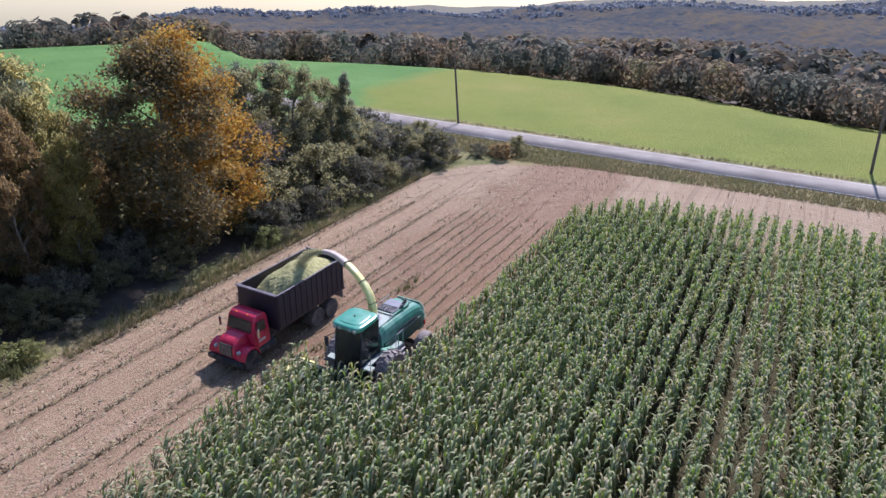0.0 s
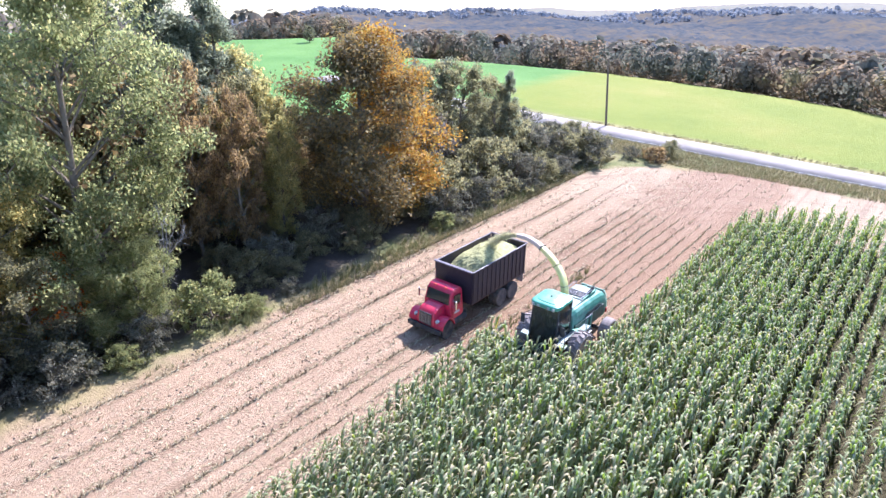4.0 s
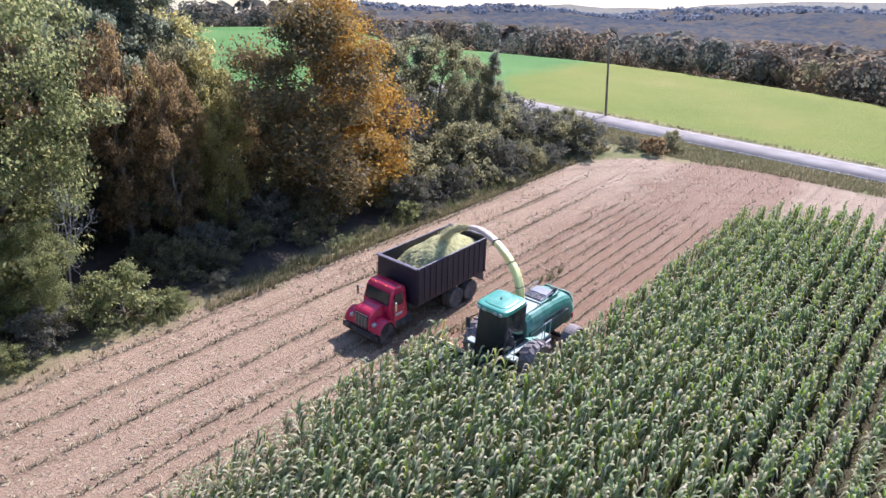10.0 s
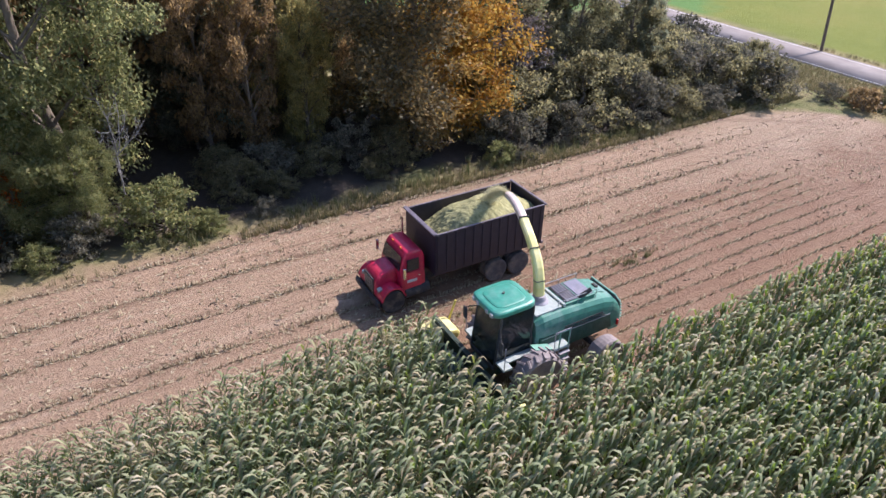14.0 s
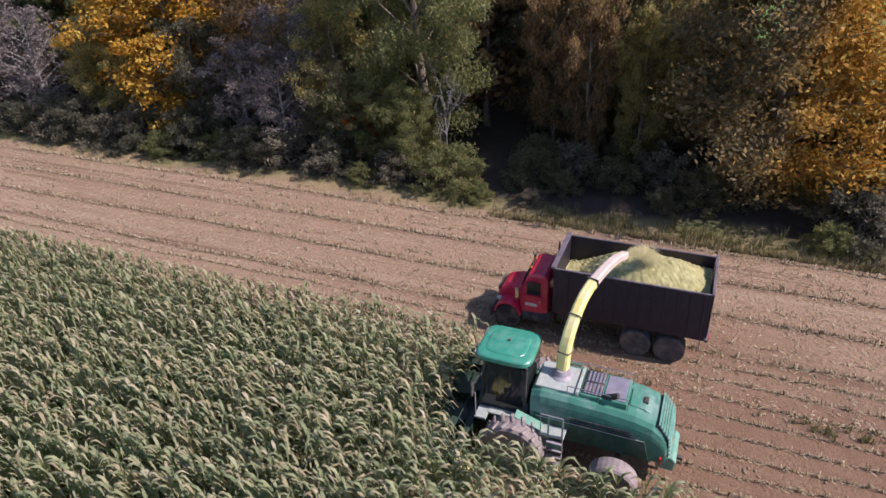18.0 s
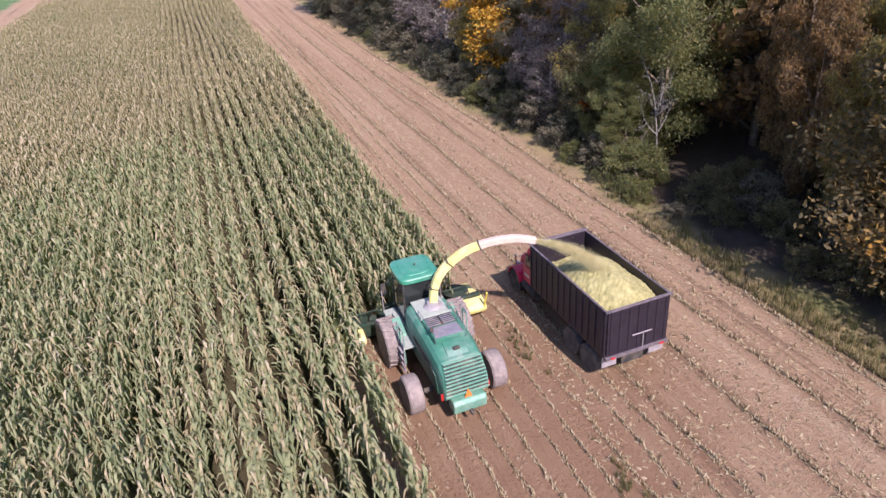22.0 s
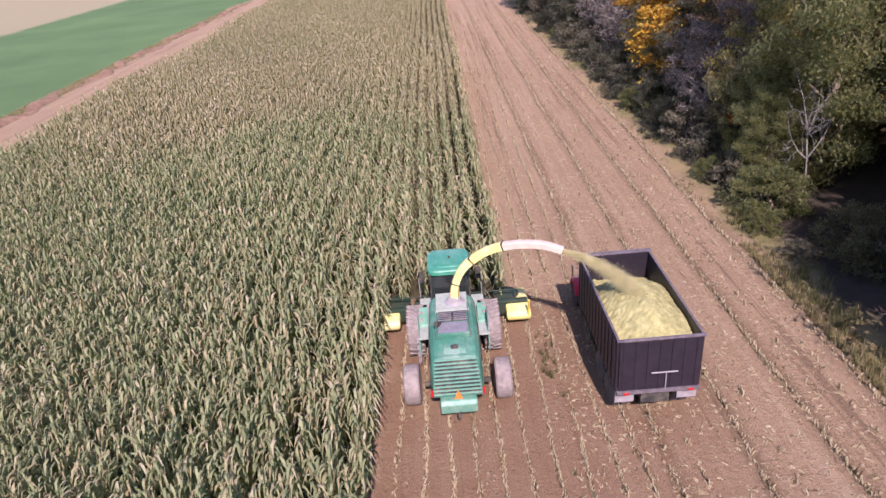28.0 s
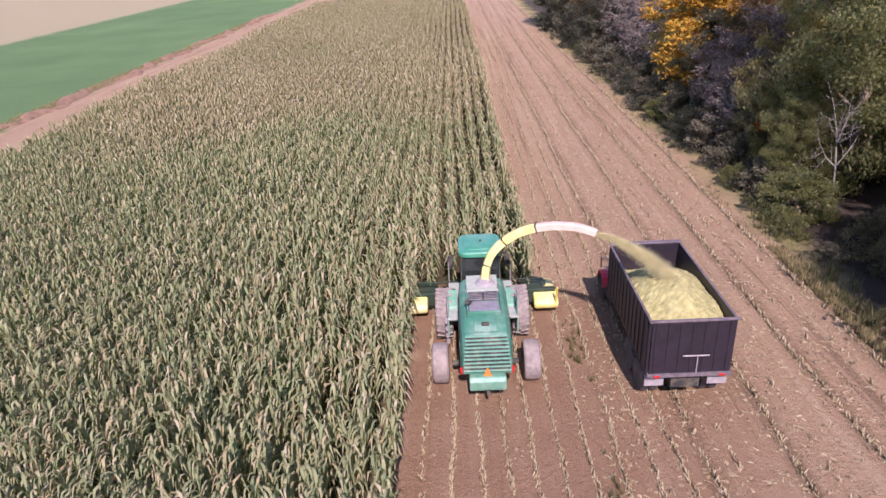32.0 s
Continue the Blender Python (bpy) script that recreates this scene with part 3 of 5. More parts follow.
# ---------------------------------------------------------------- trees
bark = plain("bark", (0.20, 0.16, 0.12), (0.09, 0.07, 0.05), scale=3, rough=0.95, grain=14, relief=0.8, dirty=0.1)
pale_bark = plain("pale_bark", (0.29, 0.275, 0.26), (0.17, 0.155, 0.145), scale=3, rough=0.9, grain=18, relief=0.5, dirty=0.1)
LEAVES = {
    # maple: crown shade away from the sun is painted in as olive-brown leaves
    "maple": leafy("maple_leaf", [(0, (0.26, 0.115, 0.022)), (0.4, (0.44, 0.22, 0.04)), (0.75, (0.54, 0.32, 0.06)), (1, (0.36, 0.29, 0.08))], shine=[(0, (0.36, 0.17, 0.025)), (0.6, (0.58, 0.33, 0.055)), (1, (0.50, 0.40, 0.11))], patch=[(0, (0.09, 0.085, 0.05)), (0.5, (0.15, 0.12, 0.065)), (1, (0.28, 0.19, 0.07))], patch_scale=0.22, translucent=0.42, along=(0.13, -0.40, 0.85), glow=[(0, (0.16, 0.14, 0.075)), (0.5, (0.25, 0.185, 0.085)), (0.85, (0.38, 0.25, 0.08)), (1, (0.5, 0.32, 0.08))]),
    "green": leafy("green_leaf", [(0, (0.065, 0.08, 0.038)), (0.5, (0.11, 0.125, 0.057)), (0.85, (0.16, 0.165, 0.078)), (1, (0.27, 0.24, 0.11))], translucent=0.55, shine=[(0, (0.28, 0.32, 0.135)), (0.6, (0.42, 0.44, 0.19)), (1, (0.58, 0.51, 0.22))]),
    "yellow": leafy("yellowing_leaf", [(0, (0.12, 0.12, 0.06)), (0.5, (0.22, 0.205, 0.09)), (0.8, (0.36, 0.30, 0.11)), (1, (0.48, 0.34, 0.10))], translucent=0.6, shine=[(0, (0.36, 0.35, 0.16)), (0.6, (0.55, 0.49, 0.20)), (1, (0.70, 0.54, 0.20))]),
    "rust": leafy("rust_leaf", [(0, (0.11, 0.08, 0.055)), (0.5, (0.19, 0.135, 0.08)), (0.85, (0.29, 0.18, 0.08)), (1, (0.36, 0.24, 0.10))], translucent=0.55, shine=[(0, (0.27, 0.20, 0.12)), (0.6, (0.42, 0.30, 0.15)), (1, (0.58, 0.40, 0.16))]),
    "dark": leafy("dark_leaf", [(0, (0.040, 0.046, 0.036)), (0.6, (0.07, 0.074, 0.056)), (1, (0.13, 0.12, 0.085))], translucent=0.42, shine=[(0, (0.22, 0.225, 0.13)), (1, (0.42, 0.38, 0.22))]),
    "hedge": leafy("hedge_leaf", [(0, (0.07, 0.072, 0.05)), (0.5, (0.115, 0.11, 0.072)), (0.85, (0.17, 0.155, 0.09)), (1, (0.30, 0.25, 0.12))], translucent=0.55, shine=[(0, (0.23, 0.225, 0.125)), (0.7, (0.36, 0.335, 0.17)), (1, (0.52, 0.43, 0.20))]),
    "mauve": leafy("mauve_twig", [(0, (0.13, 0.105, 0.10)), (0.6, (0.21, 0.175, 0.165)), (1, (0.31, 0.27, 0.23))], translucent=0.35),
    "grey": leafy("grey_twig", [(0, (0.09, 0.085, 0.06)), (0.6, (0.16, 0.15, 0.105)), (1, (0.27, 0.24, 0.17))], translucent=0.4),
    "orange": leafy("orange_leaf", [(0, (0.30, 0.13, 0.02)), (0.5, (0.52, 0.27, 0.03)), (1, (0.50, 0.38, 0.08))], translucent=0.4),
    "pine": leafy("pine_needle", [(0, (0.075, 0.09, 0.062)), (0.6, (0.125, 0.145, 0.10)), (1, (0.20, 0.21, 0.15))], translucent=0.5, shine=[(0, (0.26, 0.29, 0.19)), (1, (0.46, 0.47, 0.31))]),
    "red": leafy("red_leaf", [(0, (0.22, 0.04, 0.01)), (0.5, (0.45, 0.10, 0.015)), (1, (0.60, 0.22, 0.03))], translucent=0.4),
}


def limb(v, f, a, b, r0, r1, seg=6):
    a, b = np.array(a, float), np.array(b, float)
    d = b - a
    d /= np.linalg.norm(d) + 1e-9
    u = np.cross(d, (0.3, 0.1, 1.0) if abs(d[2]) < 0.9 else (1, 0, 0))
    u /= np.linalg.norm(u)
    w = np.cross(d, u)
    base = len(v)
    for c, r in ((a, r0), (b, r1)):
        for k in range(seg):
            t = 2 * math.pi * k / seg
            v.append(tuple(c + r * (math.cos(t) * u + math.sin(t) * w)))
    for k in range(seg):
        k2 = (k + 1) % seg
        f.extend([(base + k, base + k2, base + seg + k2), (base + k, base + seg + k2, base + seg + k)])


def tree(seed, height, spread, leaf, kind="broad", low=0.12, leaves=2600, leaf_size=0.26, wood=None, name="tree"):
    """A tapered, forking trunk, limbs, and a crown of separate leaf sprays gathered in uneven clumps."""
    r = np.random.default_rng(seed)
    tv, tf = [], []
    top = np.array([r.normal(0, 0.3), r.normal(0, 0.3), height * 0.93])
    knots = [np.zeros(3)]
    for k in range(1, 6):
        knots.append(top * (k / 5) + np.array([r.normal(0, 0.16), r.normal(0, 0.16), 0]) * (k < 5))
    r0 = 0.018 * height + 0.05
    for k in range(5):
        limb(tv, tf, knots[k], knots[k + 1], r0 * (1 - k / 5.6), r0 * (1 - (k + 1) / 5.6), 8)
    clumps = []
    nl = 34 if kind != "shrub" else 22
    for n in range(nl):
        t = low + (0.97 - low) * ((n + r.random()) / nl)
        z = t * height
        u = (t - low) / (1 - low)
        if kind == "conifer":
            reach = spread * (1 - u) ** 0.8 + 0.25
        elif kind == "flame":
            reach = spread * (0.55 + 0.9 * u) if u < 0.35 else spread * 0.87 * (1.02 - u) ** 0.62 * 1.25
        elif kind == "shrub":
            reach = spread * math.sqrt(max(0.05, 1 - u * u))
        else:
            reach = spread * (0.62 + 0.7 * u if u < 0.45 else 0.95 * math.sqrt(max(0.03, 1 - ((u - 0.45) / 0.58) ** 2)))
        reach *= r.uniform(0.72, 1.12)
        az = 2.4 * n + r.normal(0, 0.5)
        tip = np.array([reach * math.cos(az), reach * math.sin(az), z + (0.10 if kind != "conifer" else -0.1) * reach])
        k = min(4, int(t * 5))
        root = knots[k] + (knots[k + 1] - knots[k]) * (t * 5 - k)
        root[2] = max(0.1, root[2] - 0.35 * reach * (kind != "conifer"))
        mid = (root + tip) / 2 + np.array([0, 0, 0.12 * reach])
        rr = r0 * 0.36 * (1 - 0.6 * t)
        limb(tv, tf, root, mid, rr, rr * 0.65, 5)
        limb(tv, tf, mid, tip, rr * 0.65, rr * 0.2, 5)
        for q in range(3):
            end = mid + (tip - mid) * r.uniform(0.2, 0.9) + r.normal(0, 0.33 * reach * 0.6, 3)
            limb(tv, tf, mid + (tip - mid) * 0.3 * q, end, rr * 0.4, rr * 0.1, 4)
            clumps.append((end, 0.55))
        clumps.append((tip, 0.8))
        clumps.append((mid, 0.8))
    # leaf sprays
    cen = np.array([c for c, _ in clumps])
    rad = np.array([s for _, s in clumps]) * spread * 0.26
    idx = r.integers(0, len(cen), leaves)
    off = r.normal(0, 1, (leaves, 3))
    off /= np.linalg.norm(off, axis=1, keepdims=True)
    off *= (rad[idx] * r.uniform(0.25, 1.15, leaves))[:, None] * np.array([1.15, 1.15, 0.75])
    pos = cen[idx] + off
    pos[:, 2] = np.maximum(pos[:, 2], 0.15)
    size = leaf_size * r.uniform(0.55, 1.3, leaves)
    d1 = r.normal(0, 1, (leaves, 3))
    d1[:, 2] -= 0.25
    d1 /= np.linalg.norm(d1, axis=1, keepdims=True)
    d2 = np.cross(d1, r.normal(0, 1, (leaves, 3)))
    d2 /= np.linalg.norm(d2, axis=1, keepdims=True)
    s = size[:, None]
    quad = np.stack([pos - d1 * s, pos + d2 * s * 0.55, pos + d1 * s * 1.05, pos - d2 * s * 0.5], 1).reshape(-1, 3)
    q = np.arange(leaves)[:, None] * 4
    ff = np.concatenate([q + np.array([0, 1, 2]), q + np.array([0, 2, 3])])
    ob = empty(name)
    mesh_object("trunk", tv, tf, wood or bark, ob)
    mesh_object("crown", quad, ff, leaf, ob)
    return ob


def dead_tree(seed, height, name="dead_tree"):
    """A leafless trunk that forks again and again into crooked branches."""
    r = np.random.default_rng(seed)
    tv, tf = [], []

    def grow(p, d, length, rad, level):
        steps = 3
        for k in range(steps):
            nd = d + r.normal(0, 0.16, 3) + np.array([0, 0, 0.05])
            nd /= np.linalg.norm(nd)
            q = p + nd * length / steps
            limb(tv, tf, p, q, rad * (1 - 0.25 * k / steps), rad * (1 - 0.25 * (k + 1) / steps), 6 if level < 2 else 4)
            p, d = q, nd
            if level < 4 and (k > 0 or level > 0):
                for _ in range(1 if level else 2):
                    side = r.normal(0, 1, 3)
                    side -= d * side.dot(d)
                    side /= np.linalg.norm(side)
                    e = d * r.uniform(0.35, 0.8) + side * r.uniform(0.6, 1.0)
                    grow(p, e / np.linalg.norm(e), length * r.uniform(0.42, 0.62), rad * 0.48, level + 1)
        if level < 4:
            grow(p, d, length * 0.6, rad * 0.6, level + 1)

    grow(np.zeros(3), np.array([0.06, 0.02, 1.0]), height * 0.45, 0.011 * height, 0)
    ob = empty(name)
    mesh_object("trunk", tv, tf, pale_bark, ob)
    return ob


def plant(proto, x, y, label, turn=0.0, scale=1.0, tall=None, category="tree", group=""):
    m = pose(x, y, float(land(np.array(x), np.array(y))) - 0.05, 0, 0, turn) @ Matrix.Diagonal((scale, scale, tall or scale, 1))
    return tagged(copy_thing(proto, m), label, category, group)


PROTO = {
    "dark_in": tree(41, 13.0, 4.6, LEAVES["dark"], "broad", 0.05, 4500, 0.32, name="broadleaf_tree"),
    "green_in": tree(42, 15.0, 5.0, LEAVES["green"], "broad", 0.05, 5500, 0.30, name="broadleaf_tree"),
    "pine_in": tree(43, 17.0, 3.9, LEAVES["pine"], "conifer", 0.14, 4500, 0.28, name="pine_tree"),
    "rust_in": tree(44, 12.0, 3.9, LEAVES["rust"], "broad", 0.12, 3500, 0.30, name="broadleaf_tree"),
    "orange": tree(16, 12.0, 4.6, LEAVES["orange"], "broad", 0.12, 22000, 0.135, name="maple_tree"),
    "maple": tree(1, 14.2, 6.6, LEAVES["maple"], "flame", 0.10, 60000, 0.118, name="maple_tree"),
    "green": tree(2, 15.0, 5.0, LEAVES["green"], "broad", 0.05, 66000, 0.092, name="broadleaf_tree"),
    "green2": tree(3, 13.0, 4.2, LEAVES["yellow"], "broad", 0.10, 24000, 0.135, name="broadleaf_tree"),
    "rust": tree(4, 12.0, 3.9, LEAVES["rust"], "broad", 0.12, 20000, 0.13, name="broadleaf_tree"),
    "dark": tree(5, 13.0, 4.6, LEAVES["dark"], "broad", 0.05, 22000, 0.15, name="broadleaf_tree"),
    "pine": tree(6, 17.0, 3.9, LEAVES["pine"], "conifer", 0.14, 30000, 0.115, name="pine_tree"),
    "bare": tree(8, 11.0, 3.4, LEAVES["mauve"], "broad", 0.15, 8000, 0.11, pale_bark, name="bare_tree"),
    "dead": dead_tree(9, 10.5),
    "dead2": dead_tree(21, 9.5),
    "shrub": tree(10, 3.4, 2.4, LEAVES["dark"], "shrub", 0.03, 8000, 0.10, name="shrub"),
    "shrub2": tree(11, 2.6, 2.0, LEAVES["green"], "shrub", 0.03, 7500, 0.085, name="shrub"),
    "greyshrub": tree(12, 3.0, 2.3, LEAVES["grey"], "shrub", 0.03, 5000, 0.10, name="shrub"),
    "hedge": tree(17, 3.4, 2.4, LEAVES["hedge"], "shrub", 0.03, 9000, 0.09, name="shrub"),
    "olive": tree(18, 10.5, 3.4, LEAVES["hedge"], "broad", 0.10, 22000, 0.105, name="broadleaf_tree"),
    "redtree": tree(13, 7.0, 2.6, LEAVES["red"], "broad", 0.10, 1800, 0.24, name="broadleaf_tree"),
    "rustshrub": tree(14, 2.0, 1.3, LEAVES["rust"], "shrub", 0.03, 1100, 0.15, name="shrub"),
}
TREES = [
    ("maple", 19.4, 7.6, "tall maple in orange autumn leaf, shaded side painted olive-brown", 20, 1.08, 0.94),
    ("green", 19.4, 26.4, "big leafy grey-green tree at the field edge", 0, 0.95, 1.22),
    ("pine", 25.0, 18.1, "tall grey-green pine behind the field edge", 40, 0.95, 1.02),
    ("pine", 26.0, 14.6, "tall grey-green pine behind the field edge", 140, 0.85, 0.95),
    ("pine", 26.0, 16.6, "slim grey-green pine behind the field edge", 240, 0.62, 0.86),
    ("pine", 27.5, 21.5, "tall grey-green pine behind the field edge", 300, 1.0, 1.12),
    ("rust", 22.0, 19.1, "slender tree with brown and orange leaves", 10, 0.48, 0.98),
    ("green2", 22.0, 13.7, "slender tree with yellowing leaves", 60, 0.46, 0.80),
    ("green2", 22.8, 16.2, "slender tree with yellowing leaves", 160, 0.45, 0.74),
    ("rust", 23.4, 11.4, "slender brown-leaved tree beside the maple", 100, 0.5, 0.7),
    ("rust", 20.6, 16.9, "slender tree with brown and orange leaves", 250, 0.42, 0.86),
    ("green2", 20.4, 14.2, "slim tree with thin yellowing leaves", 310, 0.36, 0.66),
    ("olive", 23.0, 14.6, "slender olive-brown tree in the wood edge", 330, 0.6, 1.05),
    ("bare", 24.0, -2.2, "half-bare grey tree with thin twigs", 30, 0.65, 0.92),
    ("pine", 22.0, -4.8, "grey-green pine beside the hedge", 0, 0.52, 0.61),
    ("pine", 19.2, -10.3, "slim grey-green pine in the hedge", 80, 0.34, 0.53),
    ("bare", 19.6, 0.2, "half-bare grey tree with thin twigs", 200, 0.65, 0.62),
    ("olive", 21.8, -1.6, "olive-brown tree beside the maple", 20, 0.85, 0.98),
    ("olive", 20.9, -5.6, "olive-brown tree in the hedge", 140, 0.78, 0.94),
    ("olive", 20.2, -9.6, "olive-brown tree in the hedge", 260, 0.62, 0.80),
    ("olive", 22.6, -13.4, "low olive-brown tree in the hedge", 60, 0.66, 0.55),
    ("dark", 24.0, 1.5, "dark green tree behind the maple", 70, 0.7, 0.6),
    ("redtree", 17.4, 29.2, "small tree with red-orange leaves", 15, 0.5, 0.72),
    ("green2", 18.8, 31.4, "tree with yellowing leaves at the field edge", 100, 0.66, 0.72),
    ("olive", 17.0, 30.6, "low olive-brown tree at the field edge", 300, 0.6, 0.56),
    ("bare", 16.6, 34.2, "half-bare mauve-grey tree with thin twigs", 40, 0.6, 0.55),
    ("green", 16.7, 25.9, "low leafy tree at the field edge", 320, 0.36, 0.36),
    ("green", 17.2, 28.4, "low leafy tree at the field edge", 200, 0.42, 0.36),
    ("dead", 17.7, 24.2, "slim dead tree with bare pale branches", 120, 0.42, 0.72),
    ("bare", 18.6, 34.6, "half-bare mauve-grey tree with thin twigs", 110, 0.85, 0.8),
    ("dead2", 17.6, 32.6, "dead tree with bare pale branches", 10, 0.8, 0.85),
    ("bare", 17.4, 37.2, "half-bare mauve-grey tree with thin twigs", 250, 0.7, 0.65),
    ("rust", 20.4, 37.4, "tree with brown and orange leaves", 80, 0.85, 0.85),
    ("dark", 18.2, 41.6, "dark green tree on the shaded wood edge", 10, 0.62, 0.6),
    ("orange", 19.6, 44.6, "maple turning orange at the wood edge", 200, 1.15, 1.0),
    ("orange", 21.2, 51.0, "maple turning orange at the wood edge", 20, 0.75, 0.75),
    ("green2", 18.0, 49.0, "tree with yellowing leaves at the wood edge", 300, 0.6, 0.6),
    ("bare", 17.6, 55.5, "half-bare mauve-grey tree with thin twigs", 20, 0.8, 0.75),
    ("bare", 18.6, 59.6, "half-bare mauve-grey tree with thin twigs", 120, 0.95, 0.85),
    ("bare", 18.0, 64.2, "half-bare mauve-grey tree with thin twigs", 20, 0.9, 0.85),
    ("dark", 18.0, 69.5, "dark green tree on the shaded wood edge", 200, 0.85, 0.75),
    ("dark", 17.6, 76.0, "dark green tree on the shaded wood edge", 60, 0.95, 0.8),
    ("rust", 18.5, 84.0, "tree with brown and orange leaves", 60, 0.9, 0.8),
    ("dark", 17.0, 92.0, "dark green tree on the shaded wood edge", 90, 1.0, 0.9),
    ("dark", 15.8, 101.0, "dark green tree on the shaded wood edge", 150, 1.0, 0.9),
]
for kind, x, y, label, turn, sc, tall in TREES:
    plant(PROTO[kind], x, y, label, turn, sc, tall, group="trees of the wood edge")
# the wood behind the edge
wr = random.Random(5)
WOOD_LABEL = {"bare": "half-bare mauve-grey tree inside the wood", "dark": "dark green tree inside the wood", "green": "leafy green tree inside the wood", "rust": "brown-leaved tree inside the wood", "pine": "grey-green pine inside the wood", "green2": "yellowing tree inside the wood"}
for n in range(96):
    y = 13 + (n % 48) * 2.05 + wr.uniform(-1, 1)
    deep = n >= 48
    kind = wr.choice(["dark", "dark", "bare", "green", "rust", "green2", "rust"] if not deep else ["dark", "pine", "green", "rust"])
    x = (33 if deep else 25.5) + wr.uniform(-1.5, 3.0) + (3.0 if y < 24 else 0)
    plant(PROTO.get(kind + "_in", PROTO[kind]), x, y, WOOD_LABEL[kind], wr.uniform(0, 360), wr.uniform(0.75, 1.0), group="trees of the wood")
SHRUBS = [("greyshrub", 14.5, -17.3, 1.0), ("shrub", 14.9, -17.0, 0.9), ("shrub", 8.9, -24.0, 0.52), ("rustshrub", 9.4, -21.6, 0.8), ("rustshrub", 10.6, -22.4, 0.55), ("greyshrub", 11.8, -21.2, 0.4),
          ("greyshrub", 16.8, -12.6, 1.25), ("shrub", 17.8, -10.6, 1.1), ("hedge", 14.6, -9.0, 0.7), ("greyshrub", 14.3, -11.4, 0.6), ("greyshrub", 15.6, -6.4, 0.95), ("shrub", 17.2, -3.1, 1.3), ("greyshrub", 15.4, -0.6, 0.75),
          ("shrub", 18.6, -6.5, 1.2), ("shrub", 17.4, 1.4, 1.15), ("greyshrub", 15.2, 3.9, 0.8), ("shrub2", 14.2, 5.2, 0.5), ("shrub", 16.2, -15.2, 1.0), ("shrub", 20.5, -13.8, 1.2), ("greyshrub", 19.0, -17.6, 1.0), ("shrub", 18.5, -21.0, 0.8),
          ("shrub", 21.6, -2.0, 1.4), ("shrub", 21.5, -9.5, 1.25), ("shrub", 23.5, -15.0, 1.2), ("greyshrub", 24.5, -20.0, 1.1), ("shrub", 24.5, -8.0, 1.4), ("shrub", 22.0, 2.5, 1.3), ("shrub", 17.0, 5.0, 0.75),
          ("dark_fill", 23.0, 7.0, 0.55), ("dark_fill", 24.5, 10.5, 0.6), ("dark_fill", 24.8, 14.6, 0.6), ("dark_fill", 24.2, 19.5, 0.55), ("shrub", 20.4, 9.0, 0.45), ("shrub", 20.8, 15.0, 0.5), ("shrub", 19.6, 19.4, 0.55),
          ("shrub", 17.2, 10.4, 0.6), ("greyshrub", 18.6, 12.6, 0.7), ("shrub", 17.4, 14.6, 0.55), ("greyshrub", 18.2, 17.0, 0.65), ("shrub", 17.2, 19.0, 0.6), ("shrub", 16.0, 12.2, 0.35), ("shrub", 16.2, 17.2, 0.4),
          ("shrub2", 15.4, 22.9, 0.95), ("shrub2", 14.4, 21.0, 0.4), ("greyshrub", 14.6, 18.4, 0.3), ("greyshrub", 15.4, 26.4, 0.6), ("shrub", 16.4, 29.6, 0.75), ("greyshrub", 15.2, 30.5, 0.6), ("shrub2", 14.6, 28.0, 0.45),
          ("greyshrub", 15.4, 33.4, 0.75), ("shrub", 15.2, 36.0, 0.7), ("shrub2", 15.4, 38.4, 0.65), ("shrub", 16.2, 40.4, 0.9), ("shrub2", 14.6, 42.4, 0.62), ("shrub", 15.6, 44.6, 0.85), ("greyshrub", 15.2, 47.4, 0.7), ("shrub", 15.6, 50.2, 0.85),
          ("greyshrub", 16.0, 53.0, 0.9), ("shrub", 15.2, 56.0, 0.7), ("shrub", 15.4, 60.0, 0.85), ("shrub2", 14.8, 62.6, 0.6), ("shrub", 15.4, 66.0, 0.85), ("shrub", 15.6, 70.0, 1.0), ("shrub2", 15.0, 74.0, 0.6), ("shrub", 15.6, 79.0, 1.0),
          ("shrub", 15.2, 87.0, 0.9), ("shrub", 14.6, 95.0, 0.9)]
SHRUB_LABEL = {"shrub": "dense dark green shrub at the field edge", "shrub2": "leafy green shrub at the field edge", "hedge": "dull olive and brown hedge shrub at the field edge", "greyshrub": "greyish half-bare shrub at the field edge", "rustshrub": "small rust-brown bush beside the road"}
for n, (kind, x, y, sc) in enumerate(SHRUBS):
    if kind == "shrub" and y > 22 and n % 2:
        kind, sc = "greyshrub", sc * 1.1
    if kind == "shrub" and y < 20:
        kind = "hedge"
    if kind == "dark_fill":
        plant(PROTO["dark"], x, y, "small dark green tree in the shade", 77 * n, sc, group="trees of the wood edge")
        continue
    plant(PROTO[kind], x, y, SHRUB_LABEL[kind], 77 * n, sc, category="shrub", group="shrubs of the field edge")
for ob in PROTO.values():
    for o in (*ob.children_recursive, ob):
        bpy.data.objects.remove(o)

# tall grass and weeds on the verges
def tuft_shape(seed, n=9, h=0.55):
    r = random.Random(seed)
    v, f = [], []
    for k in range(n):
        b, a, l = len(v), r.uniform(0, 6.28), h * r.uniform(0.5, 1.2)
        ca, sa, o = math.cos(a), math.sin(a), r.uniform(0.1, 0.45) * l
        x, y = r.uniform(-0.12, 0.12), r.uniform(-0.12, 0.12)
        v.extend([(x - 0.02 * sa, y + 0.02 * ca, 0), (x + 0.02 * sa, y - 0.02 * ca, 0), (x + o * ca, y + o * sa, l)])
        f.append((b, b + 1, b + 2))
    return np.array(v), np.array(f)


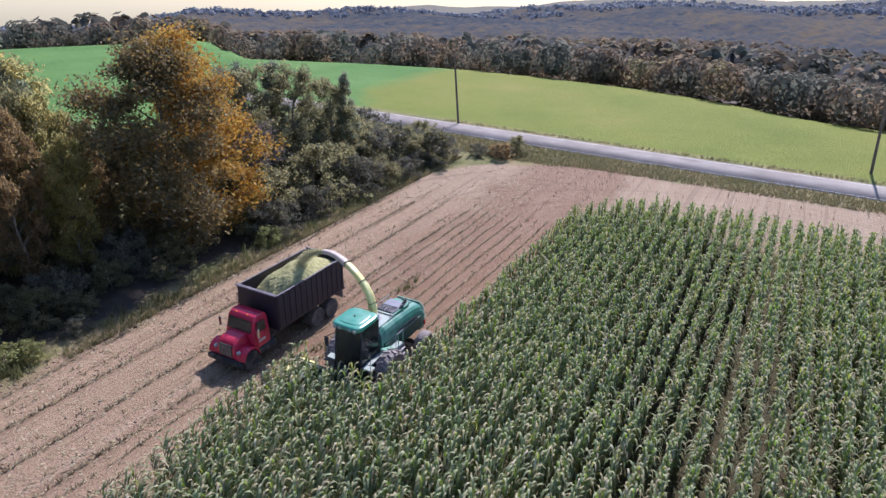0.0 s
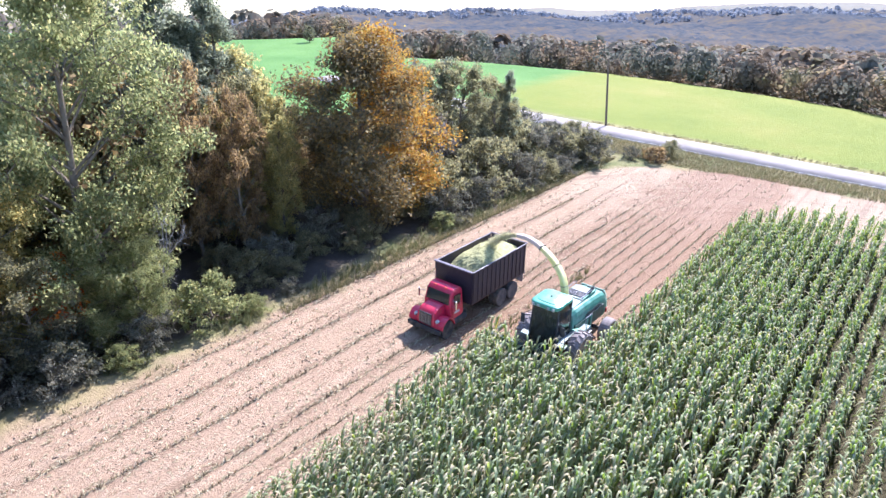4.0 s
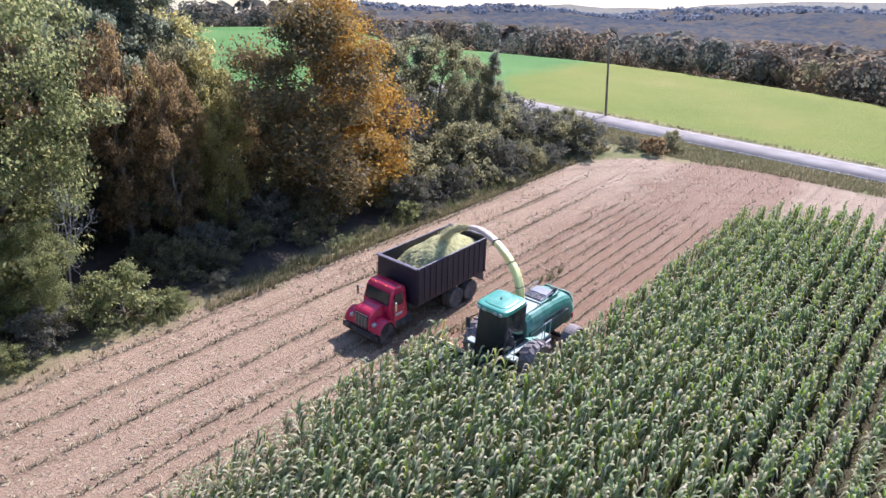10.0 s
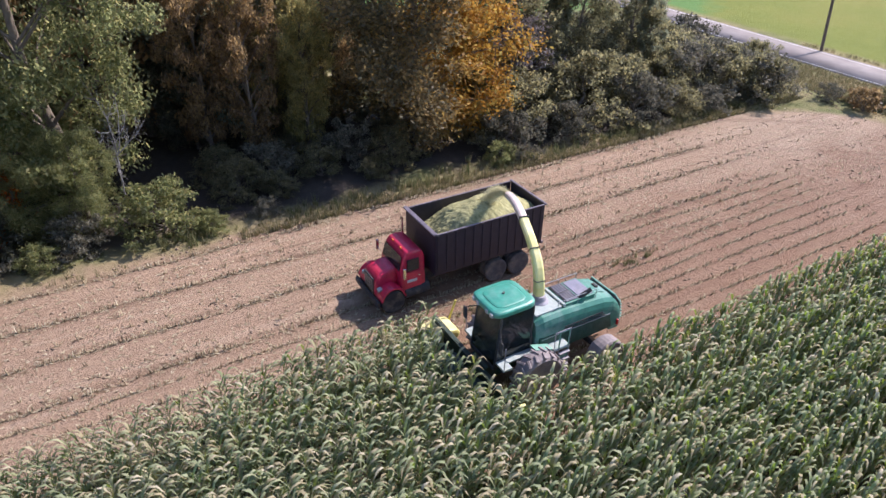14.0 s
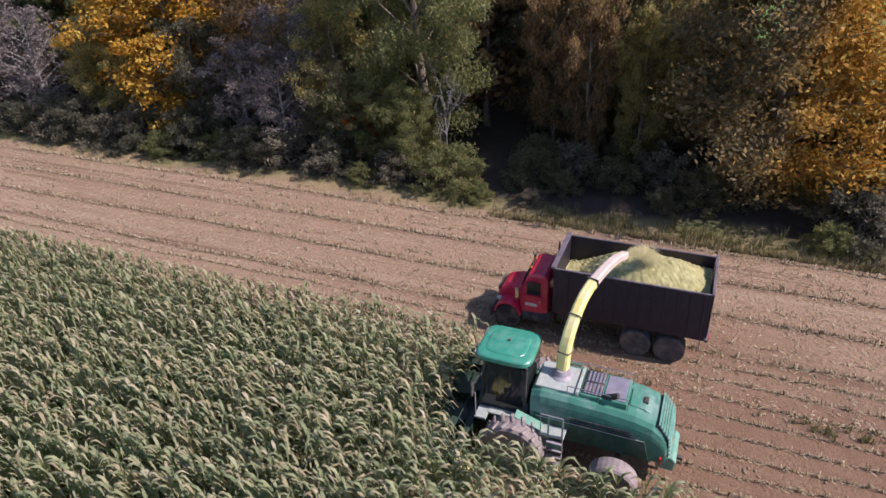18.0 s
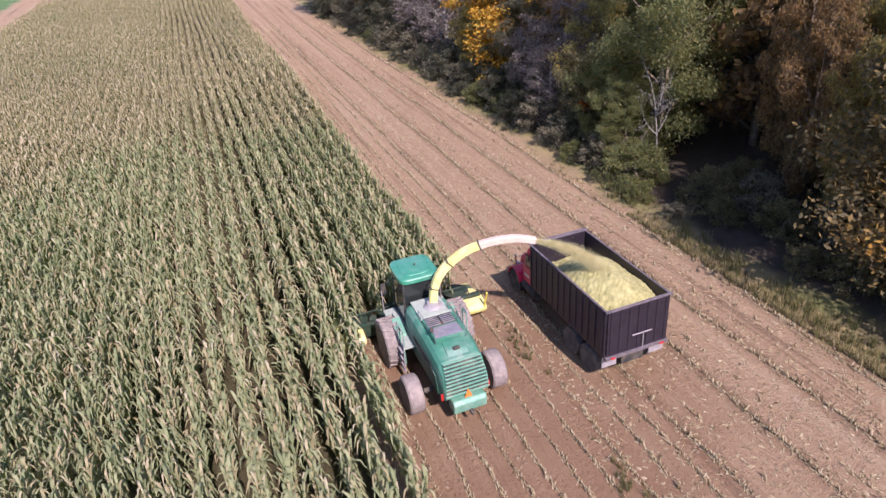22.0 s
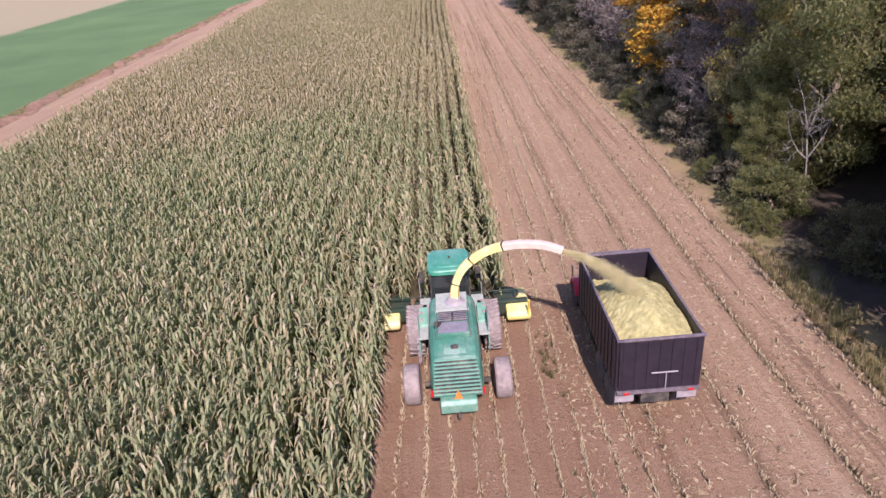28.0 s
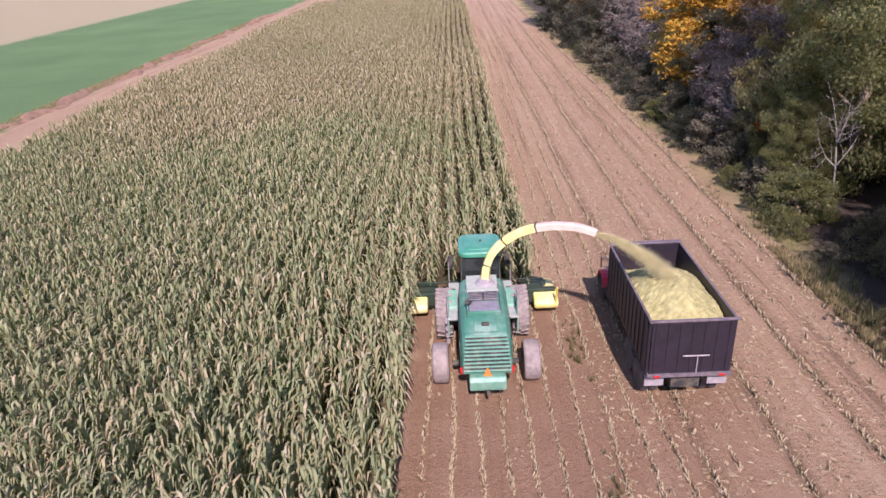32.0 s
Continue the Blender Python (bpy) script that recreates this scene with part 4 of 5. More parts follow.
grass_mat = leafy("dry_grass", [(0, (0.11, 0.125, 0.045)), (0.45, (0.22, 0.20, 0.09)), (0.75, (0.42, 0.33, 0.19)), (1, (0.50, 0.40, 0.25))], translucent=0.3, rough=0.7)
tufts = [tuft_shape(s) for s in range(8)]
n = 3800
ex = 12.9 + np.abs(rng.normal(0, 0.8, n)) * (0.6 + 0.4 * np.sin(rng.uniform(-24, 100, n)))
ey = np.where(rng.random(n) < 0.93, rng.uniform(-20, 20, n), rng.uniform(20, 100, n))
n2 = 22000
rx = rng.uniform(-60, 22, n2)
ry = np.where(rng.random(n2) < 0.95, rng.uniform(2.6, 8.0, n2), rng.uniform(-3.4, -2.6, n2)) + ROADY(rx)
ok = ry < -22.6 + 0.045 * np.maximum(rx, 0) ** 2
n3 = 9000
fx = rng.uniform(-42.4, -40.6, n3)
fy = rng.uniform(-20, 140, n3)
pts = np.concatenate([np.stack([ex, ey], 1), np.stack([rx[ok], ry[ok]], 1), np.stack([fx, fy], 1)])
v, f = scatter(tufts, np.column_stack([pts, np.zeros(len(pts))]), rng.uniform(0, 6.28, len(pts)), rng.uniform(0.25, 0.7, len(pts)), pick=rng.integers(0, 8, len(pts)))
tagged(mesh_object("verge_grass", v, f, grass_mat), "long dry yellow-green grass and weeds on the verges", "grass", kind="stuff")

# far woods on the valley side and hills
def clump_shape(seed, n, s):
    r = np.random.default_rng(seed)
    p = r.normal(0, 1, (n, 3))
    p /= np.linalg.norm(p, axis=1, keepdims=True)
    p = p * np.array([0.42, 0.42, 0.45]) * r.uniform(0.66, 1.0, (n, 1)) + np.array([0, 0, 0.55])
    out = (p - np.array([0, 0, 0.5])) / np.array([0.42, 0.42, 0.45]) + r.normal(0, 0.10, (n, 3))
    out /= np.linalg.norm(out, axis=1, keepdims=True)
    d1 = np.cross(out, r.normal(0, 1, (n, 3)))
    d1 /= np.linalg.norm(d1, axis=1, keepdims=True)
    d2 = np.cross(out, d1)
    q = np.stack([p - d1 * s, p + d2 * s, p + d1 * s, p - d2 * s], 1).reshape(-1, 3)
    k = np.arange(n)[:, None] * 4
    return q, np.concatenate([k + np.array([0, 1, 2]), k + np.array([0, 2, 3])])


def wood_shader(name, stops, size):
    """Woods seen from afar: colour changes from tree to tree, lightly from leaf to leaf."""
    m, nt, p = shader(name)
    geo = nt.nodes.new("ShaderNodeNewGeometry")
    fac = calc(nt, "ADD", noise_tex(nt, size, 2, geo.outputs["Position"], 0.8), calc(nt, "MULTIPLY_ADD", geo.outputs["Random Per Island"], 0.05, -0.025))
    fac = calc(nt, "ADD", fac, calc(nt, "MULTIPLY_ADD", noise_tex(nt, size * 0.12, 3, geo.outputs["Position"]), 0.8, -0.40))
    col = ramp(nt, fac, stops)
    nt.links.new(col, p.inputs["Base Color"])
    p.inputs["Roughness"].default_value, p.inputs["Specular IOR Level"].default_value = 0.95, 0.1
    t = nt.nodes.new("ShaderNodeBsdfTranslucent")
    nt.links.new(col, t.inputs["Color"])
    ms = nt.nodes.new("ShaderNodeMixShader")
    ms.inputs[0].default_value = 0.6
    nt.links.new(p.outputs[0], ms.inputs[1])
    nt.links.new(t.outputs[0], ms.inputs[2])
    nt.links.new(ms.outputs[0], nt.nodes["Material Output"].inputs["Surface"])
    return m


wood_mat = wood_shader("far_wood", [(0.28, (0.115, 0.125, 0.10)), (0.42, (0.155, 0.15, 0.118)), (0.52, (0.20, 0.165, 0.125)), (0.62, (0.245, 0.175, 0.115)), (0.75, (0.26, 0.225, 0.125))], 0.10)
# valley woods: mauve-brown, shifted to blue so the colour carries distance haze
valley_haze_mat = wood_shader("valley_wood_haze", [(0.30, (0.095, 0.115, 0.15)), (0.42, (0.14, 0.15, 0.165)), (0.52, (0.185, 0.175, 0.17)), (0.60, (0.225, 0.19, 0.16)), (0.72, (0.27, 0.22, 0.15))], 0.045)
# horizon hills: pale blue-grey base colour stands in for haze
hill_haze_mat = leafy("hill_wood_haze", [(0, (0.17, 0.19, 0.23)), (0.5, (0.225, 0.24, 0.275)), (1, (0.28, 0.275, 0.28))], translucent=0.4, rough=0.95)


def far_wood(count, r0, r1, yaw0, yaw1, shapes, s0, s1, label, min_drop, seed):
    g = np.random.default_rng(seed)
    yaw = np.radians(g.uniform(yaw0, yaw1, count))
    rr = np.sqrt(g.uniform(r0 ** 2, r1 ** 2, count))
    x, y = -13 + rr * np.sin(yaw), 32 + rr * np.cos(yaw)
    z = land(x, y)
    ok = z < min_drop
    pts = np.stack([x, y, z - 0.5], 1)[ok]
    n = len(pts)
    v, f = scatter(shapes, pts, g.uniform(0, 6.28, n), g.uniform(s0, s1, n), pick=g.integers(0, len(shapes), n))
    return tagged(mesh_object("far_wood", v, f, hill_haze_mat if r0 > 1000 else valley_haze_mat if r0 > 300 else wood_mat), label, "woods", kind="stuff")


far_wood(2800, 85, 200, 112, 205, [clump_shape(s, 190, 0.052) for s in range(6)], 4.0, 7.5, "mixed autumn woods below the meadow", -1.0, 1)
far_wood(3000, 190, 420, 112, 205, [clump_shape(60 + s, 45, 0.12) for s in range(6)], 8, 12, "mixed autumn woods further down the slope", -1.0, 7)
far_wood(9000, 1400, 3300, 105, 215, [clump_shape(40 + s, 22, 0.20) for s in range(6)], 12, 20, "wooded hills on the horizon, haze tinted into their colour", 60.0, 3)

# the closed canopy of the far woods
cr = np.concatenate([np.arange(96, 200, 4.0), np.arange(200, 700, 7.0), np.arange(700, 1500, 14.0), np.arange(1500, 3200, 40.0)])
ca = np.radians(np.arange(106, 213, 0.45))
cx, cy = -13 + cr[:, None] * np.sin(ca), 32 + cr[:, None] * np.cos(ca)
cg = np.random.default_rng(23)
cz = land(cx, cy)
deep = np.clip((-2.0 - cz) / 5.0, 0, 1)
cz = np.where(cr[:, None] > 1900, cz + 9.0, cz + np.where(cr[:, None] < 200, 4.8, 8.5) * deep - 1.5) + np.clip(cg.normal(0, 1.0, cz.shape), -1.4, 1.4) * np.where(cr[:, None] > 1500, 3.0, np.where(cr[:, None] < 200, 0.9, 2.0)) * deep
i, j = np.meshgrid(np.arange(len(cr) - 1), np.arange(len(ca) - 1), indexing="ij")
use = (deep[:-1, :-1] > 0.3) | (cr[:-1, None] > 1900)
i, j = i[use], j[use]
w_ = len(ca)
a, b, c, d = i * w_ + j, i * w_ + j + 1, (i + 1) * w_ + j + 1, (i + 1) * w_ + j
canopy = mesh_object("far_wood", np.stack([cx, cy, cz], 2).reshape(-1, 3), np.concatenate([np.stack([a, c, b], -1), np.stack([a, d, c], -1)]), valley_haze_mat, smooth=True)
tagged(canopy, "closed canopy of mauve-brown autumn woods in the valley, haze tinted into the colour", "woods", kind="stuff")

# a lone tree far out on the pasture
lone = tree(31, 9.0, 3.6, LEAVES["dark"], "broad", 0.12, 900, 0.5, name="lone_tree")
tagged(lone, "lone dark tree on a distant green pasture", "tree")
lone.matrix_basis = pose(108, -63, float(land(np.array(108.0), np.array(-63.0)))) @ Matrix.Scale(0.4, 4)

# crumbling bank between the corn headland and the green field
bank_mat = plain("bank_soil", (0.27, 0.155, 0.10), (0.13, 0.075, 0.05), scale=1.2, rough=0.95, grain=8, relief=0.8, dirt=(0.40, 0.28, 0.19), dirty=0.5)
bx, bw = np.meshgrid(np.arange(-14, 150, 0.5), np.linspace(-1, 1, 9), indexing="ij")
br = np.random.default_rng(17)
bz = 0.42 * (1 - bw ** 2) * (0.55 + 0.45 * np.sin(bx * 0.7 + 2 * np.sin(bx * 0.23))) + br.normal(0, 0.05, bw.shape)
bz[:, 0] = bz[:, -1] = -0.08
bv = np.stack([-41.1 + 0.95 * bw + 0.5 * np.sin(bx * 0.35) + 0.3 * np.sin(bx * 1.1), bx, bz], 2).reshape(-1, 3)
i, j = np.meshgrid(np.arange(bx.shape[0] - 1), np.arange(8), indexing="ij")
a, b, c, d = i * 9 + j, (i + 1) * 9 + j, (i + 1) * 9 + j + 1, i * 9 + j + 1
tagged(mesh_object("soil_bank", bv, np.concatenate([np.stack([a, c, b], -1).reshape(-1, 3), np.stack([a, d, c], -1).reshape(-1, 3)]), bank_mat), "low crumbling red-brown soil bank along the green field", "soil bank", kind="structure")

# weeds: taller clumps on the verge, low green ones in the stubble
weed_mat = leafy("green_weed", [(0, (0.08, 0.10, 0.04)), (0.5, (0.14, 0.15, 0.06)), (0.85, (0.25, 0.22, 0.10)), (1, (0.38, 0.31, 0.17))], translucent=0.4)
weeds = [tuft_shape(60 + s, 16, 0.9) for s in range(5)]
wy = np.concatenate([rng.normal(c, 0.9, 22) for c in (-14, -11, -8, -5, -2, 1.5, 4, 8.3, 10.7, 13.9, 16.4, 21.8)])
wx = 13.3 + np.abs(rng.normal(0, 0.7, len(wy)))
low_x = np.concatenate([rng.normal(c, 0.14, 26) for c in (3.05, 3.2)])
low_y = np.concatenate([rng.normal(c, 0.8, 26) for c in (VY - 8.6, VY - 1.0)])
pts = np.concatenate([np.stack([wx, wy], 1), np.stack([low_x, low_y], 1)])
size = np.concatenate([rng.uniform(0.4, 0.9, len(wx)), rng.uniform(0.25, 0.5, len(low_x))])
v, f = scatter(weeds, np.column_stack([pts, np.zeros(len(pts))]), rng.uniform(0, 6.28, len(pts)), size, pick=rng.integers(0, 5, len(pts)))
tagged(mesh_object("weeds", v, f, weed_mat), "tall yellow-green weeds in clumps along the field edge", "weeds", kind="stuff")

# ---------------------------------------------------------------- utility poles
pole_wood = plain("pole_wood", (0.16, 0.12, 0.09), (0.08, 0.06, 0.045), scale=5, rough=0.95, grain=30, relief=0.5)
for x, y, h in ((19.9, -32.6, 7.7), (-21.6, -34.6, 7.7)):
    up = tagged(empty("utility_pole", pose(x, y, 0, 0, 0, 3)), "dark weathered wooden utility pole beside the road", "utility pole", "poles along the road")
    part("pole", rod((-0.02, -0.015, -0.3), (0.46, 0.40, h), 0.14, 0.10, 12), pole_wood, up, "slightly leaning pole")

# ---------------------------------------------------------------- machines
red = plain("red_paint", (0.58, 0.016, 0.06), (0.43, 0.012, 0.04), rough=0.32, coat=0.3, dirty=0.12)
boxblue = plain("dark_box_paint", (0.021, 0.015, 0.025), (0.011, 0.008, 0.014), rough=0.5, dirty=0.18, dirt=(0.055, 0.042, 0.060))
rim_grey = plain("box_edge", (0.34, 0.31, 0.33), rough=0.5)
box_rail = plain("worn_rail", (0.16, 0.135, 0.16), (0.08, 0.065, 0.08), rough=0.5)
black = plain("black_rubber", (0.03, 0.03, 0.032), rough=0.85, dirty=0.5)
truck_tyre = plain("truck_tyre_rubber", (0.085, 0.075, 0.075), (0.05, 0.045, 0.045), rough=0.9, dirty=0.5)
deck_mat = plain("dusty_deck", (0.36, 0.40, 0.37), (0.26, 0.31, 0.28), rough=0.7, dirty=0.5, dirt=(0.46, 0.44, 0.36))
lilac = plain("grey_screen", (0.22, 0.21, 0.26), (0.15, 0.145, 0.18), rough=0.5, dirty=0.3)
dusty = plain("dusty_rubber", (0.25, 0.21, 0.20), (0.16, 0.135, 0.13), rough=0.95, dirty=0.6, dirt=(0.40, 0.33, 0.30))
steel = plain("steel", (0.42, 0.42, 0.43), rough=0.4, metal=0.8)
chrome = plain("chrome", (0.7, 0.7, 0.72), rough=0.2, metal=1.0, dirty=0.1)
green = plain("green_paint", (0.026, 0.26, 0.165), (0.019, 0.20, 0.125), rough=0.35, coat=0.3, dirty=0.35, dirt=(0.25, 0.36, 0.29))
green.node_tree.nodes["Principled BSDF"].inputs["Coat Weight"].default_value = 0.8
green.node_tree.nodes["Principled BSDF"].inputs["Coat Roughness"].default_value = 0.38
hood_green = plain("dusty_green_paint", (0.045, 0.205, 0.14), (0.028, 0.145, 0.10), scale=2.2, rough=0.55, coat=0.05, dirty=0.9, dirt=(0.25, 0.33, 0.29))
slat_green = plain("dusty_slat_paint", (0.14, 0.33, 0.25), (0.09, 0.25, 0.18), rough=0.5, dirty=0.6, dirt=(0.34, 0.44, 0.36))
spout_yellow = plain("bleached_yellow_paint", (0.74, 0.66, 0.24), (0.68, 0.58, 0.16), scale=3, rough=0.5, dirty=0.7, dirt=(0.78, 0.73, 0.46))
spout_pale = plain("bleached_spout_end", (0.58, 0.47, 0.40), (0.50, 0.39, 0.33), scale=4, rough=0.55, dirty=0.5, dirt=(0.66, 0.58, 0.40))
dark_green = plain("dark_green_paint", (0.014, 0.07, 0.045), rough=0.5, dirty=0.4, dirt=(0.16, 0.22, 0.18))
header_green = plain("worn_header_paint", (0.012, 0.042, 0.026), (0.02, 0.03, 0.02), rough=0.6, dirty=0.6, dirt=(0.085, 0.066, 0.042))
yellow = plain("yellow_paint", (0.74, 0.61, 0.12), (0.66, 0.53, 0.08), rough=0.45, dirty=0.35, dirt=(0.66, 0.58, 0.24))
silage_mat = plain("silage", (0.40, 0.365, 0.165), (0.21, 0.20, 0.08), scale=5.0, rough=0.95, grain=28, relief=1.0, dirty=0.35, dirt=(0.42, 0.39, 0.22))
glass, nt, p = shader("tinted_glass")
p.inputs["Base Color"].default_value = (0.05, 0.06, 0.06, 1)
p.inputs["Roughness"].default_value, p.inputs["Transmission Weight"].default_value = 0.06, 0.6
lamp_mat = plain("lamp_glass", (0.45, 0.44, 0.42), rough=0.2, dirty=0.4)
orange_mat = plain("orange_sign", (0.85, 0.22, 0.04), rough=0.4, dirty=0.1)
redlamp = plain("red_lamp", (0.5, 0.02, 0.02), rough=0.3, dirty=0.1)


def wheel(parent, x, y, r, w, tyre_mat, rim_mat, lugs=0, side=1):
    tyre = part("tyre", lathe([(r * 0.55, -w * 0.42), (r * 0.9, -w * 0.5), (r * 0.985, -w * 0.4), (r, 0), (r * 0.985, w * 0.4), (r * 0.9, w * 0.5), (r * 0.55, w * 0.42)], 28, "x", (x, y, r)), tyre_mat, parent)
    rim = part("rim", lathe([(r * 0.56, -w * 0.36), (r * 0.56, w * 0.36), (r * 0.5, w * 0.36), (r * 0.44, w * 0.12), (r * 0.18, w * 0.12), (r * 0.15, w * 0.3)], 20, "x", (0, 0, 0)), rim_mat, tyre)
    rim.matrix_basis = Matrix.Translation((x, y, r)) @ (Matrix.Identity(4) if side > 0 else pose(0, 0, 0, 0, 0, 180))
    if lugs:
        me = None
        for k in range(lugs):
            a = 2 * math.pi * k / lugs
            for s in (-1, 1):
                if me is None:
                    bm = box(0.0, w * 0.52, -0.045, 0.045, r * 0.97, r * 1.045, 0.012, seg=1)
                    first = part("lug", bm, tyre_mat, tyre)
                    me = first.data
                    ob = first
                else:
                    ob = new("lug", me)
                    ob.parent = tyre
                ob.matrix_basis = Matrix.Translation((x, y, r)) @ pose(0, 0, 0, math.degrees(a) + (0 if s > 0 else 180.0 / lugs), 0, 0) @ (pose(0, 0, 0, 0, 0, 22) if s > 0 else Matrix.Diagonal((-1, 1, 1, 1)) @ pose(0, 0, 0, 0, 0, 22))
    return tyre


def slab(hx, hy, z0, z1, cy=0.0, power=4.0, lip=0.06, seg=36):
    """A rounded plate: a soft rectangle with a rolled upper edge and a slightly crowned top."""
    bm = bmesh.new()
    rings = []
    for k, z in ((0.97, z0), (1.0, z0 + 0.03), (1.0, z1 - lip), (0.96, z1 - 0.35 * lip), (0.88, z1), (0.45, z1 + 0.02)):
        ring = []
        for i in range(seg):
            a = 2 * math.pi * i / seg
            c, s = math.cos(a), math.sin(a)
            ring.append(bm.verts.new((hx * k * math.copysign(abs(c) ** (2 / power), c), cy + hy * k * math.copysign(abs(s) ** (2 / power), s), z)))
        rings.append(ring)
    for r0, r1 in zip(rings, rings[1:]):
        for i in range(seg):
            bm.faces.new((r0[i], r0[(i + 1) % seg], r1[(i + 1) % seg], r1[i]))
    bm.faces.new(rings[0][::-1])
    bm.faces.new(rings[-1])
    return bm


def loft(stations):
    """A shell through cross-sections (y, half width, floor, shoulder, crown) with rounded shoulders."""
    bm = bmesh.new()
    rings = []
    for y, w, z0, zs, zt in stations:
        half = [(1.0, z0), (1.0, zs - 0.10), (0.985, zs), (0.93, zs + 0.55 * (zt - zs)), (0.80, zt - 0.12 * (zt - zs)), (0.40, zt)]
        ring = [(w * k, z) for k, z in half] + [(-w * k, z) for k, z in half[::-1]]
        rings.append([bm.verts.new((x, y, z)) for x, z in ring])
    n = len(rings[0])
    for r0, r1 in zip(rings, rings[1:]):
        for i in range(n):
            bm.faces.new((r0[i], r0[(i + 1) % n], r1[(i + 1) % n], r1[i]))
    bm.faces.new(rings[0])
    bm.faces.new(rings[-1][::-1])
    return bm


def stretch(thing, fn, skip=("tyre",)):
    """Fits the drawn proportions of a machine to its true ones; wheels stay round."""
    done = set()
    for o in thing.children_recursive:
        q = o
        while q is not None and q.name.split(".")[0] not in skip:
            q = q.parent
        if q is not None or o.data is None or o.data.name in done:
            continue
        done.add(o.data.name)
        for v in o.data.vertices:
            v.co = o.matrix_basis.inverted() @ Vector(fn(*(o.matrix_basis @ v.co)))


def fit_y(y):
    """Along the truck: the drawn length of box, cab and bonnet laid out at the true one."""
    return float(np.interp(y, [-6.3, -0.17, -0.12, 0.95, 1.36, 2.80], [-5.43, -0.16, 0.08, 0.84, 1.14, 2.20]))


def dump_truck(m):
    t = tagged(empty("dump_truck", m), "red conventional truck with a dark high-sided silage box", "truck")
    # x across, y forward, wheels on z = 0
    part("chassis", box(-0.45, 0.45, -5.9, 2.5, 0.62, 1.14, 0.03), black, t)
    bx = part("cargo_box", box(-1.30, 1.30, -6.05, -0.18, 1.14, 1.25, 0.02), boxblue, t, "dark slatted high-sided cargo box")
    for s in (-1, 1):
        part("side_wall", box(s * 1.27 - 0.035, s * 1.27 + 0.035, -6.02, -0.2, 1.22, 2.68, 0.01), boxblue, bx)
        part("top_rail", box(s * 1.27 - 0.038, s * 1.27 + 0.038, -6.06, -0.16, 2.68, 2.71, 0.015), box_rail, bx, "pale worn top rail")
        for k in range(13):
            y = -5.85 + k * 0.462
            part("side_rib", box(s * 1.305, s * 1.305 + s * 0.03 if s > 0 else s * 1.305 + 0.0, y - 0.035, y + 0.035, 1.22, 2.66, 0.008) if s > 0 else box(-1.335, -1.305, y - 0.035, y + 0.035, 1.22, 2.66, 0.008), boxblue, bx)
    part("front_wall", box(-1.25, 1.25, -0.24, -0.17, 1.22, 2.72, 0.01), boxblue, bx)
    part("front_rail", box(-1.33, 1.33, -0.26, -0.15, 2.70, 2.76, 0.015), box_rail, bx)
    gate = part("tailgate", box(-1.23, 1.23, -6.10, -6.03, 1.19, 2.70, 0.01), boxblue, bx, "dark ribbed steel tailgate")
    for k in range(7):
        x = -1.1 + k * 0.3667
        part("gate_rib", box(x - 0.03, x + 0.03, -6.125, -6.10, 1.22, 2.66, 0.008), boxblue, gate)
    part("gate_rail", box(-1.33, 1.33, -6.13, -6.03, 2.68, 2.74, 0.015), box_rail, gate)
    part("sill", box(-1.28, 1.28, -6.18, -6.05, 1.10, 1.19, 0.01), box_rail, gate)
    part("latch_bar", rod((-0.25, -6.16, 1.72), (0.55, -6.16, 1.72), 0.022, seg=8), rim_grey, gate)
    part("latch_rod", rod((0.2, -6.17, 1.19), (0.2, -6.17, 1.72), 0.018, seg=8), rim_grey, gate)
    # cab and bonnet
    cab = part("cab", prism([(-0.12, 0.75), (-0.12, 2.08), (-0.04, 2.26), (0.14, 2.36), (0.55, 2.39), (0.88, 2.34), (1.02, 2.24), (1.12, 2.08), (1.34, 1.55), (1.36, 0.75)], -0.98, 0.98, 0.10, 0.84), red, t, "red steel cab")
    part("windscreen", prism([(1.16, 2.16), (1.335, 1.60), (1.352, 1.60), (1.18, 2.16)], -0.78, 0.78, 0, 0.93), glass, cab)
    for s in (-1, 1):
        part("side_window", box(s * 0.93 - 0.025, s * 0.93 + 0.025, 0.28, 0.98, 1.58, 2.08, 0.01), glass, cab)
        door = part("door", box(s * 0.975 - 0.012, s * 0.975 + 0.012, 0.16, 1.16, 0.78, 1.54, 0.01), red, cab)
        part("handle", box(s * 0.995 - 0.012, s * 0.995 + 0.012, 0.22, 0.36, 1.32, 1.36, 0.006), chrome, door)
        part("door_stripe", box(s * 0.992 - 0.006, s * 0.992 + 0.006, 0.42, 1.02, 1.10, 1.22, 0.003), paint, door, "plain white lettering band")
        mir = part("mirror", box(s * 1.28 - 0.03, s * 1.28 + 0.03, 1.26, 1.42, 1.52, 1.98, 0.02), chrome, cab)
        part("mirror_arm", rod((s * 0.95, 1.2, 1.9), (s * 1.28, 1.32, 1.9), 0.015, seg=6), chrome, mir)
        part("mirror_arm", rod((s * 0.97, 1.25, 1.58), (s * 1.28, 1.32, 1.58), 0.015, seg=6), chrome, mir)
    hood = part("bonnet", prism([(1.30, 0.78), (1.30, 1.64), (1.70, 1.62), (2.20, 1.52), (2.46, 1.40), (2.57, 1.22), (2.60, 0.95), (2.60, 0.62), (2.1, 0.60)], -0.66, 0.66, 0.12, 0.80), red, t, "red bonnet with pale worn top")
    grille = part("grille", box(-0.42, 0.42, 2.56, 2.64, 0.72, 1.36, 0.02), black, hood)
    for k in range(8):
        x = -0.35 + k * 0.1
